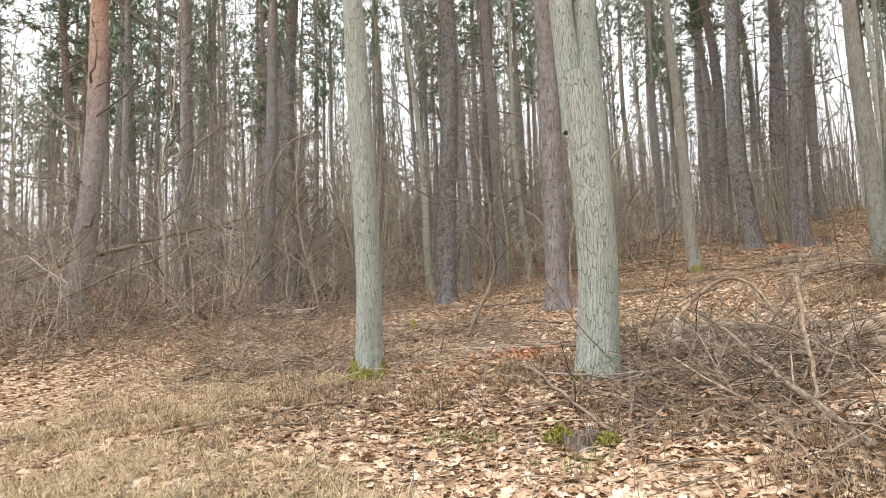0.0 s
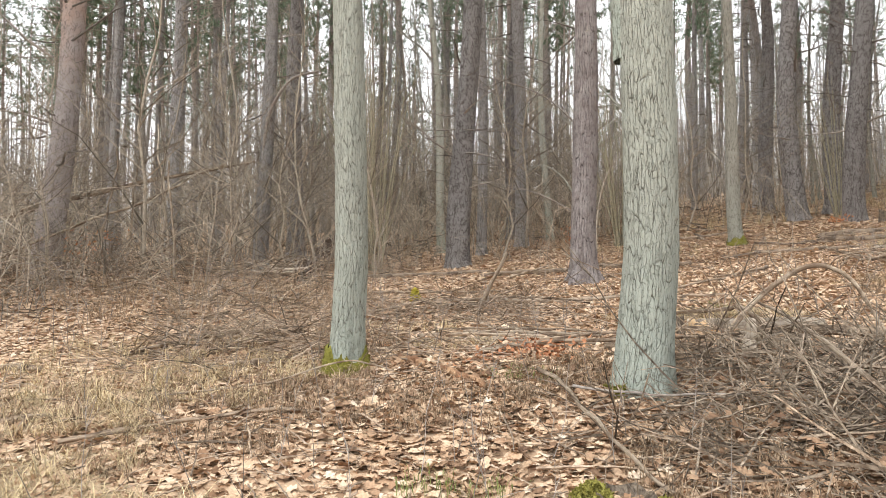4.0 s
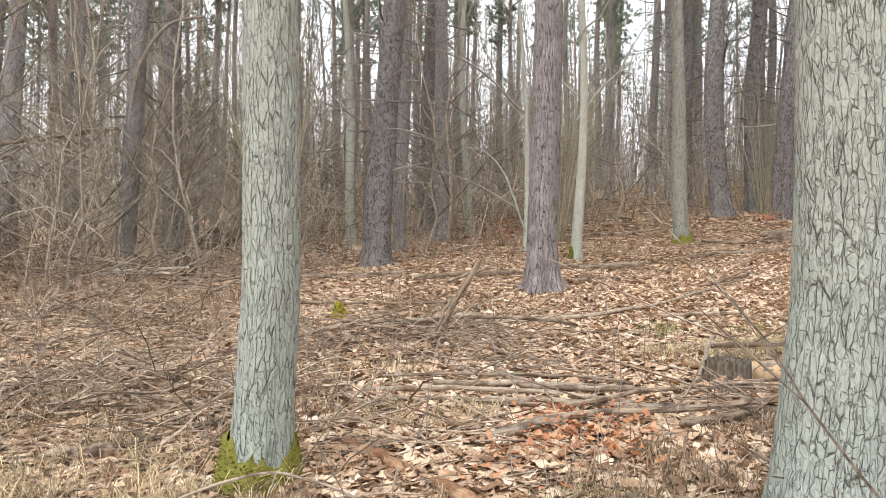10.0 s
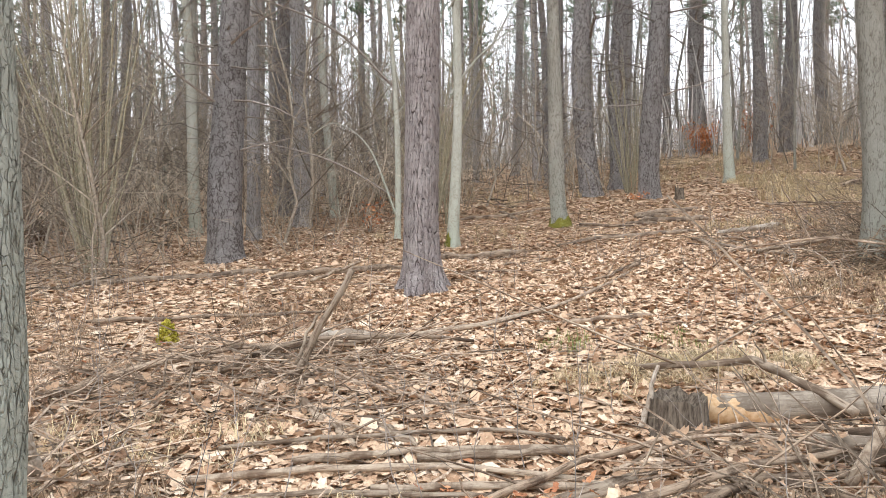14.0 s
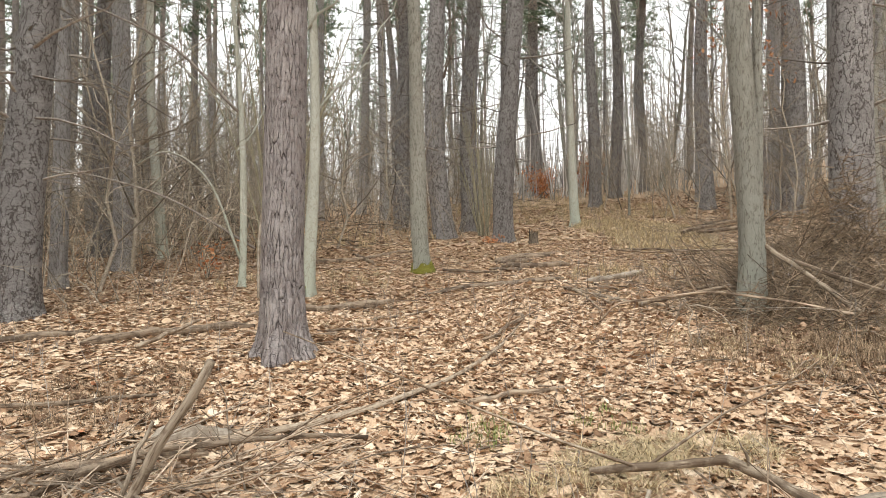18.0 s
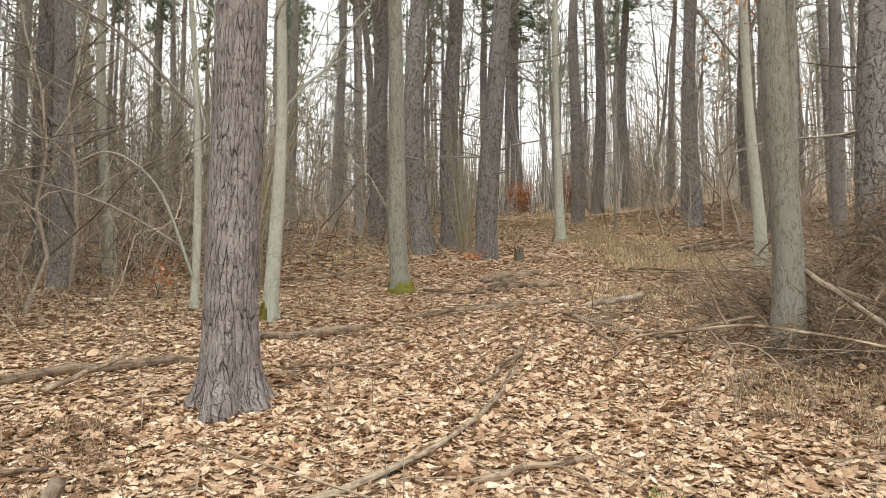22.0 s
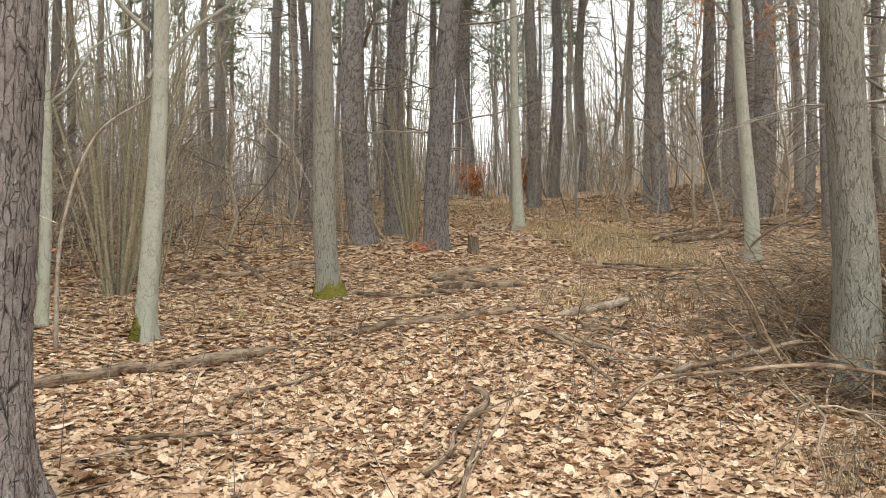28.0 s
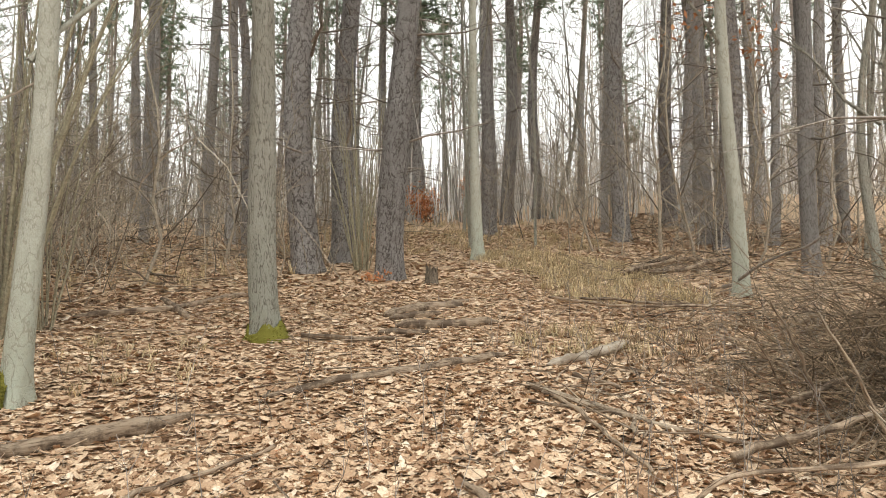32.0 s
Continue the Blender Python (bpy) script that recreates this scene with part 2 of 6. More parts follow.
    col = mixed(n, l, ranged(n, l, edge, 0.05, 0.75), crack, col)
    l.new(col, b.inputs["Base Color"])
    bump = n.new("ShaderNodeBump")
    bump.inputs["Strength"].default_value = 1.0
    bump.inputs["Distance"].default_value = depth
    l.new(calc("ADD", calc("MULTIPLY", fine, 0.35), edge), bump.inputs["Height"])
    l.new(bump.outputs[0], b.inputs["Normal"])
    return m


def plain(name, c1, c2, scale=(6, 6, 6), rough=0.85, depth=0.004, per_island=False, spread=0.35):
    """Wood, twig or leaf surface: two tones in a grain, each piece a little different."""
    m, n, l, b = material(name, rough)
    v = coords(n, l, scale)
    g = noise_tex(n, l, v, 4.0, 5, 0.7)
    col = mixed(n, l, ranged(n, l, g, 0.38, 0.62), c1, c2)
    if per_island:
        src = n.new("ShaderNodeNewGeometry").outputs["Random Per Island"]
    else:
        src = n.new("ShaderNodeObjectInfo").outputs["Random"]
    tone = ranged(n, l, src, 0, 1, 1 - spread, 1 + spread)
    col = mixed(n, l, 1.0, col, mixed(n, l, 0.0, tone, tone), "MULTIPLY")
    l.new(col, b.inputs["Base Color"])
    bump = n.new("ShaderNodeBump")
    bump.inputs["Strength"].default_value, bump.inputs["Distance"].default_value = 0.7, depth
    l.new(g, bump.inputs["Height"])
    l.new(bump.outputs[0], b.inputs["Normal"])
    return m


def log_wood(name, dark, mid, pale):
    """Weathered wood: streaks along its length, dark rotten or barky patches, pale worn ones."""
    m, n, l, b = material(name, 0.88)
    mp = n.new("ShaderNodeMapping")
    mp.inputs["Scale"].default_value = (60, 5, 1)
    l.new(n.new("ShaderNodeTexCoord").outputs["UV"], mp.inputs["Vector"])
    streak = noise_tex(n, l, mp.outputs[0], 1.0, 5, 0.65)
    v = coords(n, l, (1, 1, 1))
    col = mixed(n, l, ranged(n, l, streak, 0.35, 0.66), mid, pale)
    col = mixed(n, l, ranged(n, l, streak, 0.46, 0.34), col, dark)
    col = mixed(n, l, ranged(n, l, noise_tex(n, l, v, 4.5, 5, 0.7), 0.46, 0.58, 0.0, 0.8), col, dark)
    tone = ranged(n, l, n.new("ShaderNodeObjectInfo").outputs["Random"], 0, 1, 0.75, 1.25)
    l.new(mixed(n, l, 1.0, col, mixed(n, l, 0.0, tone, tone), "MULTIPLY"), b.inputs["Base Color"])
    bump = n.new("ShaderNodeBump")
    bump.inputs["Strength"].default_value, bump.inputs["Distance"].default_value = 0.9, 0.008
    l.new(streak, bump.inputs["Height"])
    l.new(bump.outputs[0], b.inputs["Normal"])
    return m


def leaf_material(name, stops, rough=0.7):
    m, n, l, b = material(name, rough)
    g = n.new("ShaderNodeNewGeometry")
    r = ramp(n, stops)
    l.new(g.outputs["Random Per Island"], r.inputs[0])
    v = coords(n, l, (1, 1, 1))
    f = ranged(n, l, noise_tex(n, l, v, 60, 3), 0.3, 0.7, 0.78, 1.15)
    l.new(mixed(n, l, 1.0, r.outputs[0], mixed(n, l, 0.0, f, f), "MULTIPLY"), b.inputs["Base Color"])
    return m


OAK_BARK = bark("oak_bark", (0.395, 0.41, 0.352), (0.35, 0.362, 0.312), (0.105, 0.10, 0.076), 0.030, 2.8, 0.015, 0.014,
                algae=(0.37, 0.415, 0.36), algae_to=1.3, vary=0.0, blocks=0.9, grit=(0.84, 1.13))
PINE_BARK = bark("pine_bark", (0.25, 0.212, 0.203), (0.385, 0.345, 0.33), (0.05, 0.039, 0.036), 0.044, 3.4, 0.016, 0.03,
                 upper=(0.40, 0.27, 0.20), upper_from=10.0, vary=0.0, blocks=0.8, grit=(0.78, 1.18))
# slimmer pines: the haze of distance is put into this paler bark colour
HAZY_PINE = bark("hazy_pine_bark", (0.425, 0.395, 0.377), (0.51, 0.485, 0.465), (0.17, 0.15, 0.139), 0.032, 2.8, 0.042, 0.025,
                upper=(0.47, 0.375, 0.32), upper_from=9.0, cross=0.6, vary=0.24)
# pines over 0.195 m radius: darker copy, without that haze in the colour
STOUT_PINE = bark("stout_pine_bark", (0.31, 0.287, 0.274), (0.415, 0.388, 0.373), (0.095, 0.08, 0.073), 0.034, 2.8, 0.045, 0.03,
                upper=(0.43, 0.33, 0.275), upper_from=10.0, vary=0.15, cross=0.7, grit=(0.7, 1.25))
RED_PINE = bark("red_pine_bark", (0.40, 0.35, 0.33), (0.47, 0.425, 0.405), (0.19, 0.155, 0.14), 0.04, 2.6, 0.032, 0.02,
                upper=(0.58, 0.355, 0.25), upper_from=5.2, vary=0.0)
PALE_BARK = bark("pale_bark", (0.38, 0.375, 0.315), (0.45, 0.445, 0.385), (0.29, 0.28, 0.225), 0.05, 2.5, 0.03, 0.004,
                 algae=(0.37, 0.40, 0.325), algae_to=1.5, vary=0.1)
GREY_BARK = bark("grey_bark", (0.36, 0.34, 0.285), (0.43, 0.41, 0.355), (0.15, 0.135, 0.107), 0.022, 4.5, 0.035, 0.014,
                 algae=(0.37, 0.38, 0.32), algae_to=1.6, vary=0.15)
TWIG = plain("dead_twig_bark", (0.20, 0.14, 0.095), (0.43, 0.345, 0.26), per_island=True, spread=0.6)
STEM = plain("shrub_stem_bark", (0.235, 0.195, 0.15), (0.40, 0.345, 0.275), per_island=True, spread=0.6)
LIMB = plain("dead_limb_bark", (0.17, 0.145, 0.125), (0.31, 0.275, 0.24), per_island=True, spread=0.5)
LOGWOOD = log_wood("weathered_log", (0.065, 0.043, 0.029), (0.245, 0.172, 0.115), (0.39, 0.31, 0.228))
PALEWOOD = log_wood("bleached_wood", (0.24, 0.185, 0.135), (0.44, 0.37, 0.29), (0.52, 0.46, 0.38))
POLEWOOD = log_wood("debarked_pole", (0.12, 0.08, 0.053), (0.30, 0.228, 0.16), (0.43, 0.36, 0.275))
BARKLOG = log_wood("grey_barked_log", (0.15, 0.115, 0.085), (0.30, 0.25, 0.19), (0.40, 0.345, 0.275))
REDWOOD = log_wood("rotten_red_wood", (0.18, 0.085, 0.045), (0.36, 0.21, 0.115), (0.52, 0.35, 0.21))
CUTWOOD = plain("fresh_cut_wood", (0.44, 0.275, 0.135), (0.58, 0.42, 0.26), (7, 7, 7), spread=0.1, depth=0.003)
MOSS = plain("moss", (0.10, 0.095, 0.018), (0.235, 0.22, 0.045), (30, 30, 30), 1.0, 0.01, True, 0.4)
STRAW = plain("dry_grass", (0.40, 0.31, 0.18), (0.56, 0.45, 0.28), per_island=True, spread=0.5)
GREEN_GRASS = plain("green_grass", (0.16, 0.19, 0.06), (0.26, 0.28, 0.10), per_island=True, spread=0.4)
NEEDLES = plain("pine_needles", (0.155, 0.205, 0.14), (0.225, 0.285, 0.19), (2, 2, 2), 0.7, 0.0, True, 0.45)
RED_LEAF = leaf_material("rust_leaves", ((0.0, (0.30, 0.12, 0.058)), (0.6, (0.47, 0.215, 0.105)), (1.0, (0.58, 0.33, 0.18))))
ORANGE_LEAF = leaf_material("orange_dead_leaves", ((0.0, (0.42, 0.15, 0.06)), (0.6, (0.58, 0.25, 0.11)), (1.0, (0.66, 0.36, 0.19))))
DARK_LEAF = leaf_material("dark_brown_leaves", ((0.0, (0.13, 0.075, 0.045)), (0.5, (0.29, 0.18, 0.108)), (1.0, (0.44, 0.30, 0.19))))
LITTER = leaf_material("oak_leaf_litter", ((0.0, (0.18, 0.10, 0.055)), (0.13, (0.36, 0.22, 0.13)), (0.33, (0.51, 0.345, 0.222)), (0.70, (0.63, 0.46, 0.312)),
                                           (0.92, (0.73, 0.565, 0.405)), (1.0, (0.79, 0.66, 0.515))))


def soil():
    m, n, l, b = material("forest_soil", 0.95)
    v = coords(n, l, (1, 1, 1))
    cell = n.new("ShaderNodeTexVoronoi")
    cell.inputs["Scale"].default_value = 17.0
    l.new(v, cell.inputs["Vector"])
    sep = n.new("ShaderNodeSeparateColor")
    l.new(cell.outputs["Color"], sep.inputs[0])
    litter = ramp(n, ((0.0, (0.22, 0.135, 0.082)), (0.3, (0.40, 0.27, 0.172)), (0.65, (0.55, 0.395, 0.262)), (1.0, (0.66, 0.50, 0.35))))
    l.new(sep.outputs[0], litter.inputs[0])
    big = noise_tex(n, l, v, 0.55, 5, 0.6)
    straw = mixed(n, l, ranged(n, l, noise_tex(n, l, v, 40, 3), 0.3, 0.7), (0.33, 0.235, 0.14), (0.50, 0.375, 0.235))
    col = mixed(n, l, ranged(n, l, big, 0.52, 0.66, 0.0, 0.5), litter.outputs[0], straw)
    l.new(col, b.inputs["Base Color"])
    bump = n.new("ShaderNodeBump")
    bump.inputs["Strength"].default_value, bump.inputs["Distance"].default_value = 0.6, 0.02
    l.new(cell.outputs["Distance"], bump.inputs["Height"])
    l.new(bump.outputs[0], b.inputs["Normal"])
    return m


SOIL = soil()

# ---- ground ----
def ground_sheet():
    def axis(lo, hi, a, b):
        """Fine steps between a and b, growing ones out to lo and hi."""
        mid = np.arange(a, b, 0.22)
        out = np.geomspace(0.3, 1 + hi - b, 42) - 0.3
        inn = np.geomspace(0.3, 1 + a - lo, 42) - 0.3
        return np.concatenate([(a - inn[1:])[::-1], mid, b + out])
    xs, ys = axis(-1500, 1500, -9, 16), axis(-600, 2500, -1, 32)
    X, Y = np.meshgrid(xs, ys)
    Z = ground(X, Y)
    nx, ny = len(xs), len(ys)
    i, j = np.meshgrid(np.arange(ny - 1), np.arange(nx - 1), indexing="ij")
    i, j = i.ravel(), j.ravel()
    q = np.stack([i * nx + j, i * nx + j + 1, (i + 1) * nx + j + 1, (i + 1) * nx + j], 1)
    me = mesh_from("ground", np.stack([X, Y, Z], -1), q, SOIL, True)
    return tagged(new("ground", me), "forest floor of brown soil under fallen oak leaves", "ground", kind="structure")


ground_sheet()

# ---- trees ----
def trunk_mesh(name, R, H, mat, sides=14, step=0.5, flare=0.4, lobes=5, bow=(0.0, 0.0), lump=0.03, seed=1, tip=0.35, fine_to=0.0, fine_step=0.06, furrow=0.0,
               lobe_depth=0.25):
    """A tapered trunk from a little under the ground to H, with a root flare, slight bows and uneven girth. furrow: depth of the bark's ridges."""
    z = np.concatenate([[-0.25], np.arange(-0.05, fine_to, fine_step), np.arange(max(fine_to, 0.0), H, step), [H]]) if fine_to else \
        np.concatenate([[-0.25, 0.0, 0.06, 0.14, 0.26, 0.45, 0.8], np.arange(1.3, H, step), [H]])
    th = np.arange(sides) * 2 * np.pi / sides
    rng = np.random.default_rng(seed)
    ph = rng.random(4) * 6.28
    Z, T = np.meshgrid(z, th, indexing="ij")
    prof = R * (1.06 - (1.06 - tip) * np.clip(Z / H, 0, 1))
    foot = np.exp(-np.clip(Z, 0, None) / (0.55 * R + 0.07))
    prof = prof * (1 + flare * foot * (1 + lobe_depth * 2 * np.cos(lobes * T + ph[0]) * 0.7 + lobe_depth * np.cos((lobes - 2) * T + ph[1])))
    prof = prof * (1 + lump * np.sin(2 * T + Z * 1.3 + ph[2]) + lump * np.sin(3 * T - Z * 0.9 + ph[3]))
    if furrow:
        d = np.zeros(Z.size)
        for q, (t, h) in enumerate(zip(T.ravel(), Z.ravel())):
            if h < fine_to:
                w = noise.noise((math.cos(t) * 3, math.sin(t) * 3, h * 2.2)) * 0.25
                dist = noise.voronoi(((math.cos(t) * R + w * 0.05) / 0.034, (math.sin(t) * R + w * 0.05) / 0.034, h / 0.13 + seed * 7))[0]
                d[q] = min(1.0, (dist[1] - dist[0]) * 2.6)
        prof = prof + (d.reshape(Z.shape) - 0.75) * furrow
    bx = bow[0] * np.sin(Z / H * np.pi * 1.5) + 0.3 * R * np.sin(Z * 0.55 + ph[0]) * np.clip(Z, 0, 1)
    by = bow[1] * np.sin(Z / H * np.pi * 1.5) + 0.3 * R * np.sin(Z * 0.48 + ph[1]) * np.clip(Z, 0, 1)
    V = np.stack([bx + prof * np.cos(T), by + prof * np.sin(T), Z], -1)
    n = len(z)
    i, j = np.meshgrid(np.arange(n - 1), np.arange(sides), indexing="ij")
    i, j = i.ravel(), j.ravel()
    k = (j + 1) % sides
    q = np.stack([i * sides + j, i * sides + k, (i + 1) * sides + k, (i + 1) * sides + j], 1)
    ju, ku = j * (2 * np.pi * R / sides), (j + 1) * (2 * np.pi * R / sides)
    uv = np.stack([np.stack([ju, z[i]], 1), np.stack([ku, z[i]], 1), np.stack([ku, z[i + 1]], 1), np.stack([ju, z[i + 1]], 1)], 1)
    return unroll(mesh_from(name, V, q, mat, True), uv)


def stub_branches(name, R, H, z0, z1, count, long, seed, mat=None, up=0.1):
    """Short dead branches that stand off a trunk."""
    rng = np.random.default_rng(seed)
    tb = Tubes()
    for _ in range(count):
        h = z0 + (z1 - z0) * rng.random()
        a = rng.random() * 6.283
        d = np.array([math.cos(a), math.sin(a), up + 0.35 * rng.standard_normal()])
        L = long * (0.15 + rng.random() ** 2)
        r = R * (1 - 0.6 * h / H)
        p0 = np.array([math.cos(a) * r * 0.8, math.sin(a) * r * 0.8, h])
        tb.add(bend(p0, p0 + d * L, 5, L * 0.04, rng), np.linspace(0.014 + 0.008 * L, 0.004, 5), 4, False)
        for _ in range(int(L * 3)):
            u = 0.3 + 0.7 * rng.random()
            s = p0 + d * L * u
            e = s + (d + rng.standard_normal(3) * 0.7) * L * 0.35
            tb.add(bend(s, e, 3, L * 0.02, rng), np.linspace(0.007, 0.003, 3), 3, False)
    return tb.mesh(name, mat or LIMB)


def needle_crown(name, H, z0, spread, seed, branches=48, clumps=7):
    """Branches of a pine's crown and the tufts of needles on them: two meshes."""
    rng = np.random.default_rng(seed)
    tb, V, Fc = Tubes(), [], []
    for q in range(branches):
        h = z0 + (H - z0) * (q + rng.random()) / branches
        a = rng.random() * 6.283
        L = spread * (0.35 + 0.65 * math.sin(math.pi * min(1, 0.25 + 0.75 * (H - h) / (H - z0)))) * (0.5 + 0.7 * rng.random())
        d = np.array([math.cos(a), math.sin(a), 0.25 + 0.25 * rng.standard_normal()])
        p0 = np.array([0, 0, h])
        line = bend(p0, p0 + d * L, 6, 0.05 * L, rng)
        tb.add(line, np.linspace(0.03, 0.008, 6), 4, False)
        for c in range(clumps):
            u = 0.3 + 0.7 * (c + rng.random()) / clumps
            s = line[min(5, int(u * 5.99))] + rng.standard_normal(3) * (0.18, 0.18, 0.12)
            k = 13
            dirs = rng.standard_normal((k, 3)) + (0, 0, 0.5)
            dirs /= np.linalg.norm(dirs, axis=1, keepdims=True)
            side = np.cross(dirs, rng.standard_normal((k, 3)))
            side /= np.linalg.norm(side, axis=1, keepdims=True)
            ln = (0.16 + 0.2 * rng.random((k, 1)))
            V.append(np.stack([s + side * 0.028, s - side * 0.028, s + dirs * ln], 1).reshape(-1, 3))
    v = np.concatenate(V)
    f = np.arange(len(v)).reshape(-1, 3)
    return tb.mesh(name + "_limbs", LIMB), mesh_from(name, v, f, NEEDLES)


def grow(tb, p, d, L, r, depth, rng, sides=4, spread=0.7, up=0.25):
    """A bare limb and its twigs, by division."""
    n = 5
    e = p + d * L
    line = bend(p, e, n, L * 0.05, rng)
    tb.add(line, np.linspace(r, r * 0.55, n), sides, False)
    if depth == 0:
        return
    for c in range(3 if depth > 1 else 3):
        u = 1.0 if c == 0 else 0.35 + 0.6 * rng.random()
        nd = d + rng.standard_normal(3) * spread * (0.45 if c == 0 else 1.0) + (0, 0, up)
        nd /= np.linalg.norm(nd)
        at = line[min(n - 1, int(u * (n - 1) + 0.5))]
        grow(tb, at, nd, L * (0.62 + 0.25 * rng.random()), r * (0.55 if c == 0 else 0.42), depth - 1, rng, max(3, sides - 1), spread, up)


def bare_crown(name, H, z0, seed, mat=None, limbs=7, length=2.6, r=0.05, depth=3, spread=0.6):
    rng = np.random.default_rng(seed)
    tb = Tubes()
    for q in range(limbs):
        h = z0 + (H - z0) * (q + 0.5 * rng.random()) / limbs
        a = q * 2.4 + rng.random()
        d = np.array([math.cos(a), math.sin(a), 0.9 + 0.5 * rng.random()])
        d /= np.linalg.norm(d)
        grow(tb, np.array([0, 0, h]), d, length * (1.15 - 0.5 * q / limbs) * (0.7 + 0.5 * rng.random()), r * (1.1 - 0.6 * q / limbs), depth, rng, 4, spread)
    return tb.mesh(name, mat or GREY_BARK)


def at_lean(x, y, lx=0.0, ly=0.0, turn=0.0, s=1.0, h=1.0, dz=0.0):
    """The pose of a tree that stands at x, y and leans lx, ly metres for each metre of height."""
    up = Vector((lx, ly, 1)).normalized()
    q = Vector((0, 0, 1)).rotation_difference(up)
    return Matrix.Translation((x, y, float(ground(x, y)) + dz)) @ q.to_matrix().to_4x4() @ Matrix.Rotation(turn, 4, "Z") @ Matrix.Diagonal((s, s, h, 1))


def tree_root(name, label, x, y, lx=0.0, ly=0.0, turn=0.0, group="", dz=0.0):
    ob = new(name)
    ob.empty_display_size = 0.3
    ob.matrix_basis = at_lean(x, y, lx, ly, turn, dz=dz)
    return tagged(ob, label, "tree", group)


# prototypes of the pines, shared by all that look alike
PINE_SETS = []
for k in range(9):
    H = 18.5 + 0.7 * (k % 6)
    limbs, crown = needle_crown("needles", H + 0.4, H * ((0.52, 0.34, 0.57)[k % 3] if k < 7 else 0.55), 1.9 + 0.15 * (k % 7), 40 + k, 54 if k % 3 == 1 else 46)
    PINE_SETS.append((trunk_mesh("trunk", 0.20, H, RED_PINE if k == 6 else STOUT_PINE if k > 6 else HAZY_PINE, 14, 0.6, 0.28, 5, (0.10 * (-1) ** k, 0.08), 0.03, 60 + k, 0.3), limbs, crown,
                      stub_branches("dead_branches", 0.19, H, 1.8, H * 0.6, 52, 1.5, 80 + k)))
PINES, PINE_COUNT = [], [0]


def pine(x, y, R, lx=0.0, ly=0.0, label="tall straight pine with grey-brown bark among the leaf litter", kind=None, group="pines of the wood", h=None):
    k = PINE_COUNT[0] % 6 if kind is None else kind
    # thick trunks take the bark colour that has no haze in it
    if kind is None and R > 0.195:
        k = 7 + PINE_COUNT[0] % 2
    elif kind is None and x > 3 and k % 3 == 1:
        k += 1
    PINE_COUNT[0] += 1
    rng = np.random.default_rng(1000 + PINE_COUNT[0])
    m = at_lean(x, y, lx, ly, rng.random() * 6.28, R / 0.183, h or 0.85 + 0.3 * rng.random())
    if k in dict(PINES):
        ob = copy_thing(dict(PINES)[k], m)
        return tagged(ob, label, "tree", group)
    ob = new("pine_tree")
    tr, limbs, crown, stubs = PINE_SETS[k]
    part("trunk", tr, ob)
    c = part("crown", crown, ob, "green needle tufts of the crown")
    tagged(c, kind="stuff")
    tagged(part("limb_frame", limbs, c), kind="stuff")
    tagged(part("dead_branchwork", stubs, ob, "short dead side branches"), kind="stuff")
    ob.matrix_basis = m
    PINES.append((k, ob))
    return tagged(ob, label, "tree", group)


# two oaks that the way passes between
def oak(x, y, R, turn, seed, lx, ly, forked, label):
    t = tree_root("oak_tree", label, x, y, lx, ly, turn, "oaks beside the way")
    H = 3.1 if forked else 13.0
    part("trunk", trunk_mesh("trunk", R, H, OAK_BARK, 120, 0.25, 0.22, 5, (0.01, 0.0), 0.02, seed, 0.96 if forked else 0.4, 4.4 if not forked else 3.1, 0.025, 0.005), t)
    if forked:
        for s, (dx, tilt) in enumerate(((-0.07, -0.045), (0.075, 0.04))):
            st = part("stem", trunk_mesh("stem", R * 0.62, 9.5, OAK_BARK, 60, 0.3, 0.0, 4, (0.05, 0.03), 0.02, seed + 4 + s, 0.35, 2.0, 0.03, 0.010), t)
            st.matrix_basis = pose(dx, 0.02 * s, 2.75, 0, math.degrees(tilt), 0)
    cr = part("crown", bare_crown("crown", 12.0, 6.0, seed + 9, GREY_BARK, 8, 2.4, 0.06), t, "bare winter branches")
    return t


